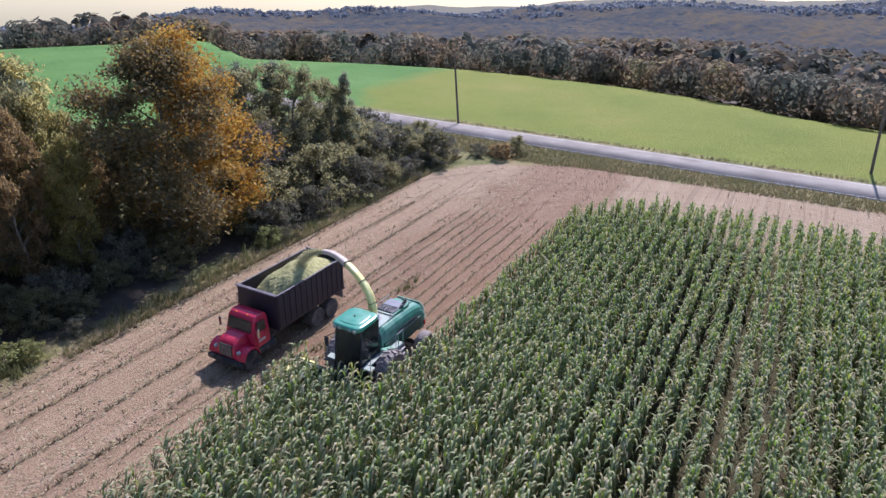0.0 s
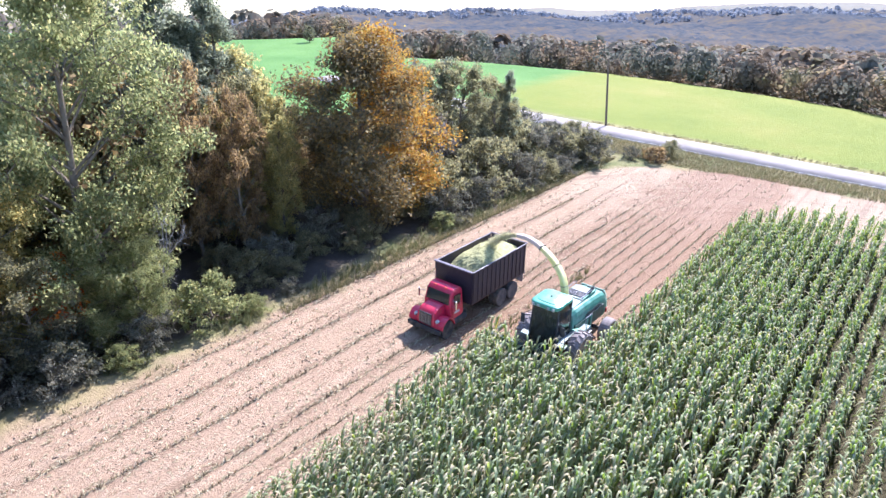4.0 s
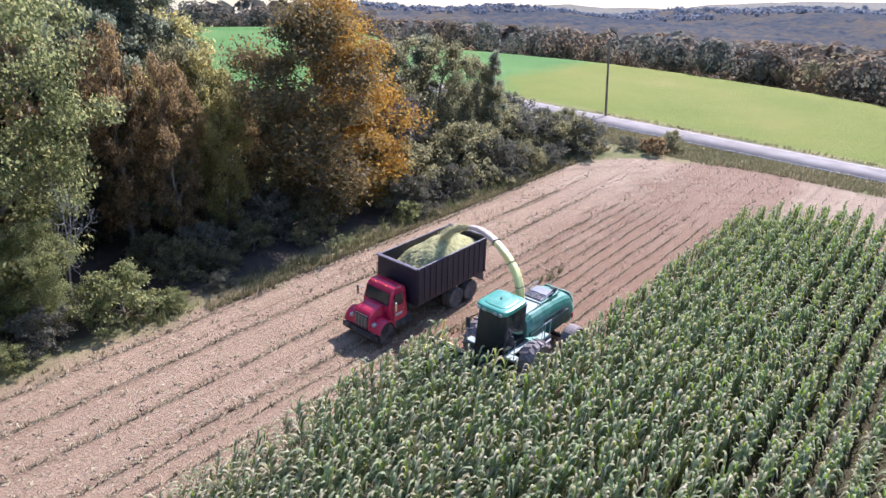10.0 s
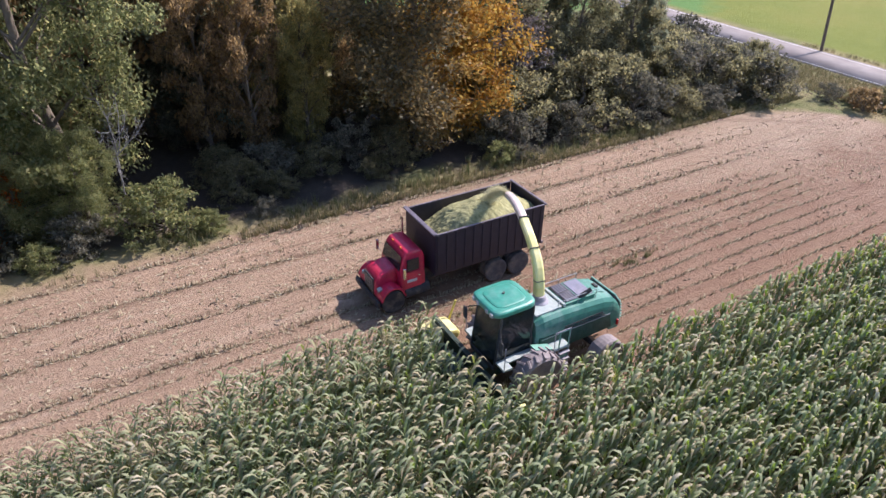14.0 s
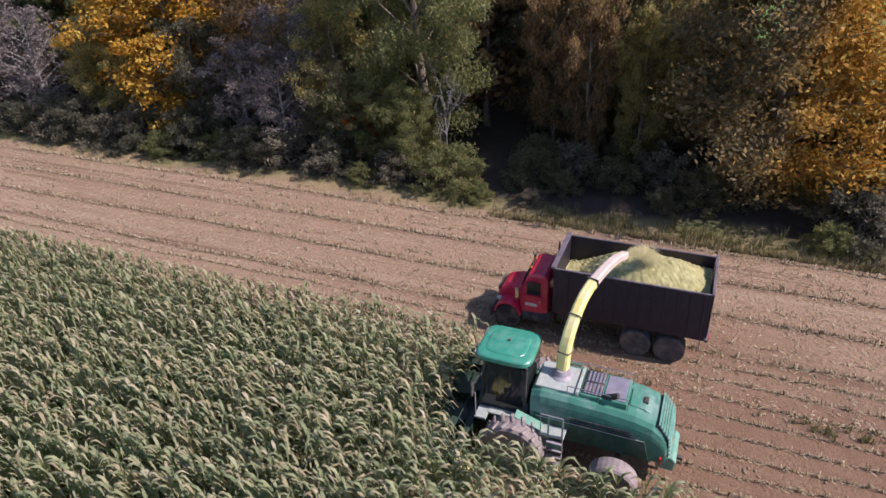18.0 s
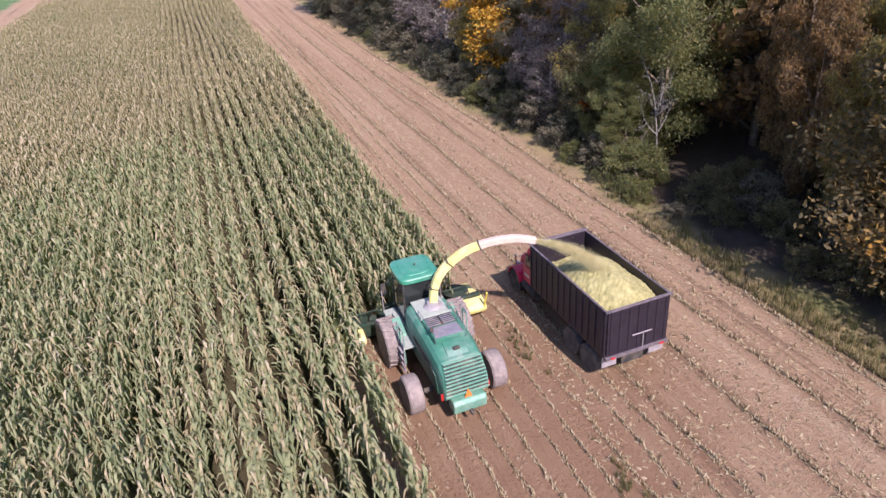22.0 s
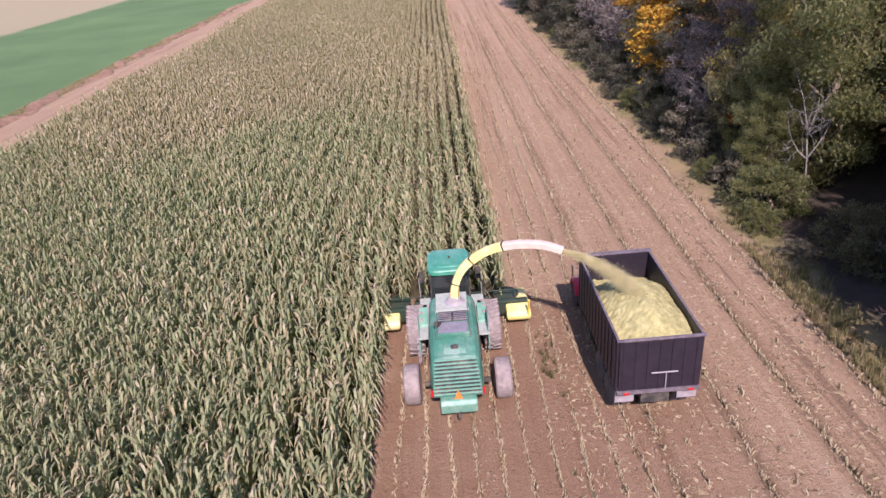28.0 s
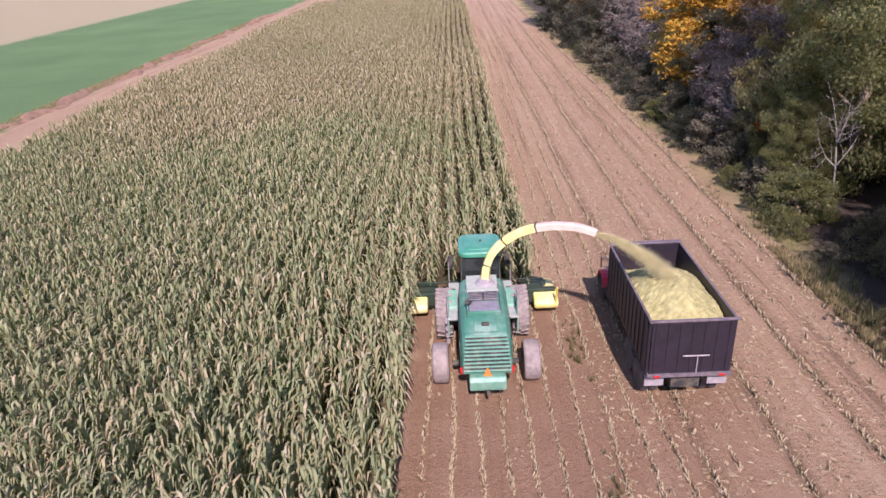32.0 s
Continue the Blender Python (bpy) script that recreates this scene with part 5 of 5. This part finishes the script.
        part("grille_bar", box(x - 0.015, x + 0.015, 2.63, 2.66, 0.76, 1.32, 0.005), steel, grille)
    for s in (-1, 1):
        prof = []
        for k in range(9):
            a = math.radians(12 + k * 19.5)
            prof.append((1.90 + 0.72 * math.cos(a), 0.55 + 0.62 * math.sin(a)))
        inner = [(1.90 + (y - 1.90) * 0.90, 0.55 + (z - 0.55) * 0.90) for y, z in prof][::-1]
        part("fender", prism(prof + inner, s * 0.62, s * 1.18, 0.015), red, t)
        lamp = part("headlight", lathe([(0.02, 0.07), (0.08, 0.055), (0.10, 0.0), (0.10, -0.14), (0.05, -0.2)], 16, "z"), lamp_mat, t)
        lamp.matrix_basis = Matrix.Translation((s * 0.74, 2.52, 1.02)) @ pose(0, 0, 0, -90, 0, 0)
        part("step", box(s * 0.78 - 0.22, s * 0.78 + 0.22, 0.25, 1.05, 0.42, 0.50, 0.02), black, t)
        tank = part("fuel_tank", rod((s * 0.86, -0.15, 0.62), (s * 0.86, 1.15, 0.62), 0.24, seg=18), black, t)
        part("mud_flap", box(s * 0.98 - 0.3, s * 0.98 + 0.3, -5.92, -5.89, 0.72, 1.12, 0.004), rim_grey, t, "pale dusty mud flap")
        wheel(t, s * 0.92, 1.54, 0.50, 0.28, black, steel, side=s)
        for y in (-3.55, -4.85):
            for xx in (0.80, 1.10):
                wheel(t, s * xx * 0.94, fit_y(y), 0.52, 0.26, truck_tyre, black, side=s)
        part("tail_light", box(s * 1.0 - 0.09, s * 1.0 + 0.09, -6.21, -6.17, 1.11, 1.17, 0.005), redlamp, t)
    part("bumper", box(-1.12, 1.12, 2.66, 2.80, 0.42, 0.68, 0.03), black, t, "dark steel front bumper")
    part("axle", rod((-1.0, 1.36, 0.52), (1.0, 1.36, 0.52), 0.06), black, t)
    for y in (-3.55, -4.85):
        part("axle", rod((-1.1, y, 0.52), (1.1, y, 0.52), 0.07), black, t)
    part("exhaust_stack", rod((0.98, -0.02, 0.9), (0.98, -0.02, 2.85), 0.06, seg=12), chrome, t)
    for s in (-0.35, 0.35):
        part("marker_lamp", box(s - 0.05, s + 0.05, 0.93, 1.0, 2.33, 2.39, 0.01), orange_mat, cab)
    stretch(t, lambda x, y, z: (0.94 * x, fit_y(y), z if z < 0.55 else 0.55 + (z - 0.55) * (1.165 if y < -0.14 else 1.0)))
    return t


TX, TY = 5.86, VY + 0.70
TRUCK = dump_truck(pose(TX, TY, 0))

# chopped maize heaped in the box
nx, ny = 40, 90
hx, hy = np.meshgrid(np.linspace(-1.13, 1.13, nx), np.linspace(-5.15, -0.25, ny), indexing="ij")
hr = np.random.default_rng(8)
hz = 2.50 + 0.85 * np.exp(-((hx + 0.1) / 1.15) ** 2 - ((hy + 3.0) / 1.75) ** 2) + 0.22 * np.exp(-((hx) / 0.9) ** 2 - ((hy + 4.2) / 0.8) ** 2)
hz = hz - 0.45 * smooth(-2.0, -0.6, hy)
hz = hz + hr.normal(0, 0.022, hz.shape) + 0.05 * np.sin(hx * 5 + 1.2 * hy) * np.cos(hy * 3.1)
hv = np.stack([hx + TX, hy + TY, hz], 2).reshape(-1, 3)
i, j = np.meshgrid(np.arange(nx - 1), np.arange(ny - 1), indexing="ij")
a, b, c, d = i * ny + j, (i + 1) * ny + j, (i + 1) * ny + j + 1, i * ny + j + 1
hf = np.concatenate([np.stack([a, b, c], -1).reshape(-1, 3), np.stack([a, c, d], -1).reshape(-1, 3)])
# the heap goes down to the floor of the box
rim = np.concatenate([np.arange(ny), np.arange(1, nx) * ny + ny - 1, (nx - 1) * ny + np.arange(ny - 2, -1, -1), np.arange(nx - 2, 0, -1) * ny])
low = hv[rim].copy()
low[:, 2] = 1.38
nb = len(hv)
k = np.arange(len(rim))
k2 = (k + 1) % len(rim)
hf = np.concatenate([hf, np.stack([rim[k], nb + k2, rim[k2]], -1), np.stack([rim[k], nb + k, nb + k2], -1)])
heap = mesh_object("silage_heap", np.concatenate([hv, low]), hf, silage_mat, smooth=True)
tagged(heap, "heap of yellow-green chopped corn silage in the truck box", "silage", kind="stuff")


def forage_harvester(m):
    h = tagged(empty("forage_harvester", m), "green self-propelled forage harvester with a yellow spout", "harvester")
    # rear body: sloping engine hood with a rounded tail
    hood = part("hood", loft([(-0.95, 0.86, 1.15, 1.92, 2.20), (-1.3, 0.94, 1.12, 2.00, 2.30), (-2.4, 0.95, 1.05, 2.02, 2.30), (-3.6, 0.95, 1.02, 1.98, 2.26), (-4.6, 0.94, 1.02, 1.90, 2.20), (-5.2, 0.92, 1.02, 1.78, 2.08), (-5.5, 0.90, 1.02, 1.62, 1.90), (-5.70, 0.88, 1.04, 1.45, 1.68), (-5.78, 0.85, 1.10, 1.32, 1.45)]), hood_green, h, "dusty green engine hood")
    part("lower_body", box(-0.62, 0.62, -5.3, 0.6, 0.70, 1.20, 0.04), dark_green, h)
    for s in (-1, 1):
        part("side_panel", prism([(-1.1, 1.02), (-1.1, 1.66), (-5.0, 1.60), (-5.2, 1.05)], s * 0.885, s * 0.965, 0.012), dark_green, hood, "dark green side panel")
        for k in range(3):
            part("side_louvre", box(s * 0.966 - 0.012, s * 0.966 + 0.012, -4.7 + 0.1 * k, -2.4, 1.62 + 0.07 * k, 1.655 + 0.07 * k, 0.004), black, hood)
        part("stripe", box(s * 0.962 - 0.006, s * 0.962 + 0.006, -5.0, -1.2, 1.585, 1.61, 0.003), deck_mat, hood, "thin pale dusty strip")
    # rear grille of horizontal slats
    gr = part("rear_grille", prism([(-5.60, 1.20), (-5.835, 1.20), (-5.755, 1.71), (-5.37, 2.06), (-5.28, 1.98)], -0.82, 0.82, 0.01, 0.88), black, hood)
    line = [(-5.86, 1.22), (-5.78, 1.72), (-5.40, 2.07)]
    for k in range(10):
        f = k / 9 * 1.999
        (ya, za), (yb, zb) = line[int(f)], line[int(f) + 1]
        y, z = ya + (yb - ya) * (f % 1), za + (zb - za) * (f % 1)
        part("grille_slat", box(-0.86 + 0.012 * k, 0.86 - 0.012 * k, y - 0.035, y + 0.035, z - 0.018, z + 0.018, 0.010), slat_green, gr)
    part("warning_triangle", prism([(0, 0), (0.02, 0), (0.02, 0.30), (0, 0.30)], -0.17, 0.17, 0.004, 0.1), orange_mat, hood, "orange slow-vehicle triangle").location = (0, -5.90, 1.02)
    part("counterweight", prism([(-5.45, 0.62), (-5.45, 1.02), (-5.98, 1.06), (-6.12, 0.95), (-6.05, 0.60)], -0.66, 0.66, 0.05), slat_green, h, "pale dusty green rear weight")
    part("hitch", box(-0.06, 0.06, -6.32, -6.0, 0.55, 0.66, 0.015), black, h)
    for s in (-1, 1):
        part("tail_light", box(s * 0.92 - 0.06, s * 0.92 + 0.06, -5.62, -5.55, 1.0, 1.22, 0.01), redlamp, h)
    # roof of the engine bay
    part("turret_deck", box(-0.62, 0.62, -2.45, -1.05, 2.27, 2.33, 0.02), deck_mat, hood, "pale dust-covered deck")
    part("cross_bar", box(-0.66, 0.66, -2.60, -2.48, 2.28, 2.38, 0.02), deck_mat, hood)
    part("air_screen", box(-0.62, 0.62, -4.25, -2.62, 2.20, 2.35, 0.03), hood_green, hood, "grey dusty air intake screen")
    for ya, yb, m_ in ((-3.38, -2.68, black), (-4.18, -3.46, lilac)):
        part("screen_frame", box(-0.54, 0.54, ya, yb, 2.35, 2.37, 0.01), m_, hood)
    for sx in (-0.29, 0.29):
        part("screen_panel", box(sx - 0.25, sx + 0.25, -3.35, -2.72, 2.36, 2.39, 0.012), lilac, hood)
        for k in range(5):
            part("screen_bar", box(sx - 0.24, sx + 0.24, -3.30 + 0.13 * k, -3.26 + 0.13 * k, 2.39, 2.405, 0.004), black, hood)
    part("rear_hatch", prism([(-4.32, 2.16), (-4.32, 2.25), (-4.85, 2.20), (-5.1, 2.10), (-5.1, 2.0)], -0.44, 0.44, 0.03, 0.9), hood_green, hood, "raised green hatch")
    part("hatch_handle", box(-0.14, 0.14, -4.92, -4.76, 2.17, 2.25, 0.03), black, hood)
    part("exhaust", rod((-0.42, -3.2, 2.2), (-0.62, -3.95, 2.56), 0.09, 0.08, 14), black, h)
    for s in (-1, 1):
        for y in (-2.2, -3.3, -4.3):
            part("rail_post", rod((s * 0.62, y, 2.2), (s * 0.62, y, 2.50), 0.015, seg=6), steel, hood)
        part("rail", rod((s * 0.62, -2.2, 2.5), (s * 0.62, -4.3, 2.5), 0.015, seg=6), steel, hood)
    # cab
    cab = part("cab_frame", box(-0.80, 0.80, -0.86, -0.78, 1.15, 1.75, 0.02), black, h, "black cab frame with tinted glass")
    part("rear_glass", box(-0.76, 0.76, -0.84, -0.82, 1.75, 2.80, 0.0), glass, cab)
    for sx in (-1, 1):
        for y, yy in ((-0.80, -0.72), (0.72, 0.98)):
            part("cab_pillar", rod((sx * 0.80, yy, 1.15), (sx * 0.76, y, 2.84), 0.05, seg=8), black, cab)
        part("side_glass", prism([(-0.75, 1.22), (-0.75, 2.78), (0.68, 2.78), (0.93, 1.22)], sx * 0.785, sx * 0.80, 0, 1.0), glass, cab)
        mir = part("mirror", box(sx * 1.22 - 0.12, sx * 1.22 + 0.12, 1.02, 1.08, 1.9, 2.3, 0.02), black, cab)
        part("mirror_arm", rod((sx * 0.78, 0.8, 2.5), (sx * 1.2, 1.04, 2.3), 0.018, seg=6), black, mir)
    part("front_glass", prism([(0.98, 1.22), (0.73, 2.78), (0.75, 2.78), (1.00, 1.22)], -0.76, 0.76, 0, 1.0), glass, cab)
    part("cab_floor", box(-0.80, 0.80, -0.80, 1.05, 1.05, 1.20, 0.03), black, cab)
    seat = part("driver_seat", box(-0.26, 0.26, -0.35, 0.15, 1.55, 1.70, 0.05), black, cab)
    part("seat_back", box(-0.25, 0.25, -0.45, -0.33, 1.65, 2.30, 0.05), black, seat)
    part("steering_column", rod((0, 0.65, 1.2), (0, 0.45, 1.85), 0.03, seg=8), black, cab)
    roof = part("cab_roof", slab(0.88, 1.02, 2.84, 3.02, 0.10, power=5.5, lip=0.05), green, h, "bright green cab roof")
    part("roof_panel", slab(0.66, 0.76, 3.00, 3.05, 0.10, lip=0.03), green, roof)
    part("roof_knob", rod((0.05, 0.1, 3.04), (0.05, 0.1, 3.11), 0.05, seg=10), black, roof)
    for s in (-0.6, -0.3, 0.3, 0.6):
        part("work_lamp", box(s - 0.08, s + 0.08, 1.08, 1.16, 2.84, 2.95, 0.02), lamp_mat, roof)
    # platform, ladder and rails beside the cab
    for s in (-1, 1):
        part("platform", box(s * 1.16 - 0.26, s * 1.16 + 0.26, -2.35, -1.45, 1.33, 1.39, 0.015), deck_mat, h, "pale dusty tread plate platform")
        part("walkway", box(s * 0.95 - 0.14, s * 0.95 + 0.14, -1.5, 0.55, 1.33, 1.39, 0.015), deck_mat, h, "pale dusty tread plate walkway")
        part("front_step", box(s * 1.10 - 0.28, s * 1.10 + 0.28, 0.52, 0.95, 1.30, 1.37, 0.015), deck_mat, h)
        for y in (-2.3, -1.5):
            part("rail_post", rod((s * 1.40, y, 1.36), (s * 1.40, y, 2.0), 0.018, seg=6), rim_grey, h)
        part("handrail", rod((s * 1.40, -2.3, 2.0), (s * 1.40, -1.5, 2.0), 0.018, seg=6), rim_grey, h)
        part("corner_rail", rod((s * 1.34, 0.9, 1.34), (s * 1.34, 0.9, 2.1), 0.02, seg=6), rim_grey, h)
    # green guards beside the front wheels, and a gate at the head of the ladder
    for s in (-1, 1):
        part("wheel_guard", prism([(-0.55, 1.62), (-0.55, 1.68), (-1.45, 1.46), (-1.75, 1.05), (-1.69, 1.03), (-1.42, 1.40)], s * 1.02, s * 1.38, 0.012), slat_green, h, "dusty green wheel guard")
        hoop = part("gate_post", rod((s * 1.38, -1.78, 0.75), (s * 1.38, -1.78, 1.95), 0.03, seg=8), slat_green, h, "dusty green gate frame")
        part("gate_post", rod((s * 1.38, -2.28, 0.75), (s * 1.38, -2.28, 1.95), 0.03, seg=8), slat_green, hoop)
        part("gate_top", rod((s * 1.38, -1.78, 1.95), (s * 1.38, -2.28, 1.95), 0.03, seg=8), slat_green, hoop)
        part("gate_panel", box(s * 1.38 - 0.015, s * 1.38 + 0.015, -2.25, -1.81, 0.80, 1.22, 0.008), slat_green, hoop)
    lad = part("ladder", rod((-1.46, -1.75, 0.35), (-1.40, -1.75, 1.4), 0.022, seg=8), rim_grey, h)
    part("ladder_rail", rod((-1.46, -2.3, 0.35), (-1.40, -2.3, 1.4), 0.022, seg=8), rim_grey, lad)
    for k in range(4):
        part("rung", box(-1.52, -1.38, -2.3, -1.75, 0.42 + 0.26 * k, 0.46 + 0.26 * k, 0.008), rim_grey, lad)
    # wheels
    for s in (-1, 1):
        wheel(h, s * 1.34, 0.10, 0.86, 0.60, dusty, yellow, 18, s)
        wheel(h, s * 1.46, -2.68, 0.66, 0.52, dusty, rim_grey, 0, s)
    part("axle", rod((-1.2, -0.64, 0.86), (1.2, -0.64, 0.86), 0.12), black, h)
    part("axle", rod((-1.25, -4.16, 0.62), (1.25, -4.16, 0.62), 0.10), black, h)
    # spout
    col = part("spout_turret", lathe([(0.40, 2.20), (0.40, 2.34), (0.30, 2.40), (0.24, 2.52)], 24, "z", (0.13, -1.83, 0)), rim_grey, h, "pale turntable under the spout")
    pts = []
    n = 22
    knots = [(0.13, -0.87, 2.55), (0.17, -0.88, 3.10), (0.40, -0.93, 3.72), (0.85, -1.02, 4.20), (1.45, -1.16, 4.56), (2.20, -1.40, 4.77), (2.95, -1.64, 4.80), (3.55, -1.85, 4.66)]
    for k in range(n + 1):
        t = k / n * (len(knots) - 1)
        e = min(int(t), len(knots) - 2)
        p0, p1, p2, p3 = (Vector(knots[max(0, min(len(knots) - 1, e + o))]) for o in (-1, 0, 1, 2))
        u = t - e
        pts.append(0.5 * ((2 * p1) + (p2 - p0) * u + (2 * p0 - 5 * p1 + 4 * p2 - p3) * u * u + (3 * p1 - p0 - 3 * p2 + p3) * u ** 3))
    for k0, k1, mat_, nm in ((0, 4, spout_yellow, "spout_base"), (4, 9, spout_yellow, "spout_section"), (9, 14, spout_yellow, "spout_section"), (14, n, spout_pale, "spout_tip")):
        bm = bmesh.new()
        rings = []
        for k in range(k0, k1 + 1):
            pnt = Vector(pts[k])
            d = (Vector(pts[min(k + 1, n)]) - Vector(pts[max(k - 1, 0)])).normalized()
            side = d.cross(Vector((0, 0, 1))).normalized()
            up = side.cross(d).normalized()
            w, g = 0.16 - 0.04 * k / n, 0.135 - 0.04 * k / n
            rings.append([bm.verts.new(pnt + side * a + up * b) for a, b in ((-w, -g), (w, -g), (w, g * 0.7), (w * 0.6, g), (-w * 0.6, g), (-w, g * 0.7))])
        for r0, r1 in zip(rings, rings[1:]):
            for e in range(6):
                bm.faces.new((r0[e], r0[(e + 1) % 6], r1[(e + 1) % 6], r1[e]))
        bm.faces.new(rings[0])
        bm.faces.new(rings[-1][::-1])
        sec = part(nm, bm, mat_, h, "yellow curved discharge spout" if mat_ is spout_yellow else "sun-bleached pale spout end")
        k = k1
        if k1 < n:
            pnt, d = Vector(pts[k]), (Vector(pts[k + 1]) - Vector(pts[k - 1])).normalized()
            q = d.to_track_quat("Z", "X").to_matrix().to_4x4()
            bm = box(-0.15, 0.15, -0.17, 0.17, -0.015, 0.015, 0.006)
            fl = part("flange", bm, black, sec)
            fl.matrix_basis = Matrix.Translation(pnt) @ q
    # header in the corn
    hd = part("header_frame", box(-2.85, 2.85, 1.75, 1.95, 0.35, 0.92, 0.04), header_green, h, "wide dark green rotary corn header with yellow ends")
    part("header_floor", box(-2.85, 2.85, 1.9, 3.0, 0.18, 0.30, 0.03), header_green, hd)
    part("feed_housing", prism([(0.9, 0.6), (0.9, 1.3), (1.8, 1.0), (1.8, 0.4)], -0.45, 0.45, 0.03), header_green, hd)
    for s in (-1, 1):
        part("end_shield", prism([(1.30, 0.30), (1.22, 0.52), (1.35, 0.68), (1.8, 0.80), (3.3, 0.52), (3.6, 0.25)], s * 2.0, s * 2.92, 0.11), spout_yellow, hd, "dusty yellow end shield")
        part("end_bar", rod((s * 2.8, 1.3, 0.5), (s * 2.8, 1.0, 1.35), 0.04, seg=8), yellow, hd)
    for k in range(4):
        x = -2.1 + 1.4 * k
        part("drum", lathe([(0.66, 0.24), (0.66, 0.30), (0.42, 0.36), (0.42, 0.72), (0.50, 0.77), (0.2, 0.83)], 22, "z", (x, 2.55, 0)), header_green, hd)
        part("snout", rod((x + 0.7, 2.6, 0.5), (x + 0.7, 3.7, 0.15), 0.16, 0.02, 8), header_green, hd)
    part("snout", rod((-2.8, 2.6, 0.5), (-2.8, 3.8, 0.15), 0.16, 0.02, 8), header_green, hd)
    part("guard_bar", rod((-2.4, 2.1, 1.2), (2.4, 2.1, 1.2), 0.022, seg=8), header_green, hd)
    for k in range(5):
        x = -2.4 + 1.2 * k
        part("guard_post", rod((x, 1.85, 0.88), (x, 2.1, 1.2), 0.02, seg=6), header_green, hd)
    for o in (hd, *hd.children_recursive):
        for v in o.data.vertices:
            v.co.y -= 0.30
    stretch(h, lambda x, y, z: (0.85 * x, 0.70 + 0.94 * (y if y < -0.86 else -0.86 + 0.84 * (y + 0.86)) if y > -1 else -0.24 + 0.773 * (y + 1), z if z < 1.1 else 1.1 + (z - 1.1) * 1.17), ("tyre", "spout_base", "spout_section", "spout_tip", "header_frame"))
    return h


HARVESTER = forage_harvester(pose(0.05, VY, 0))

# paler than the heap: sunlit brightness of the flakes is put into this colour
sunlit_chaff_mat = plain("sunlit_chopped_corn", (0.66, 0.59, 0.33), (0.50, 0.45, 0.22), scale=4, rough=0.9, dirty=0.2)
# chopped maize in flight between the spout and the heap
sr = np.random.default_rng(12)
n = 26000
u = sr.random(n) ** 0.8
start, end = np.array([3.62, VY - 1.88, 4.62]), np.array([5.75, VY - 2.55, 3.30])
mid = start + (end - start) * u[:, None]
mid[:, 2] += 0.55 * u * (1 - u) * 1.6
mid += sr.normal(0, 1, (n, 3)) * (0.035 + 0.11 * u)[:, None]
flake = (np.array([(-1, -0.5, 0), (1, -0.4, 0.2), (0.2, 1, 0.1), (0, 0, 0.6)], float), np.array([(0, 1, 3), (1, 2, 3), (2, 0, 3), (0, 2, 1)]))
v, f = scatter([flake], mid, sr.uniform(0, 6.28, n), sr.uniform(0.006, 0.017, n), pick=np.zeros(n, int))
tagged(mesh_object("flying_silage", v, f, sunlit_chaff_mat), "stream of chopped corn blown from the spout into the truck", "silage", kind="stuff")
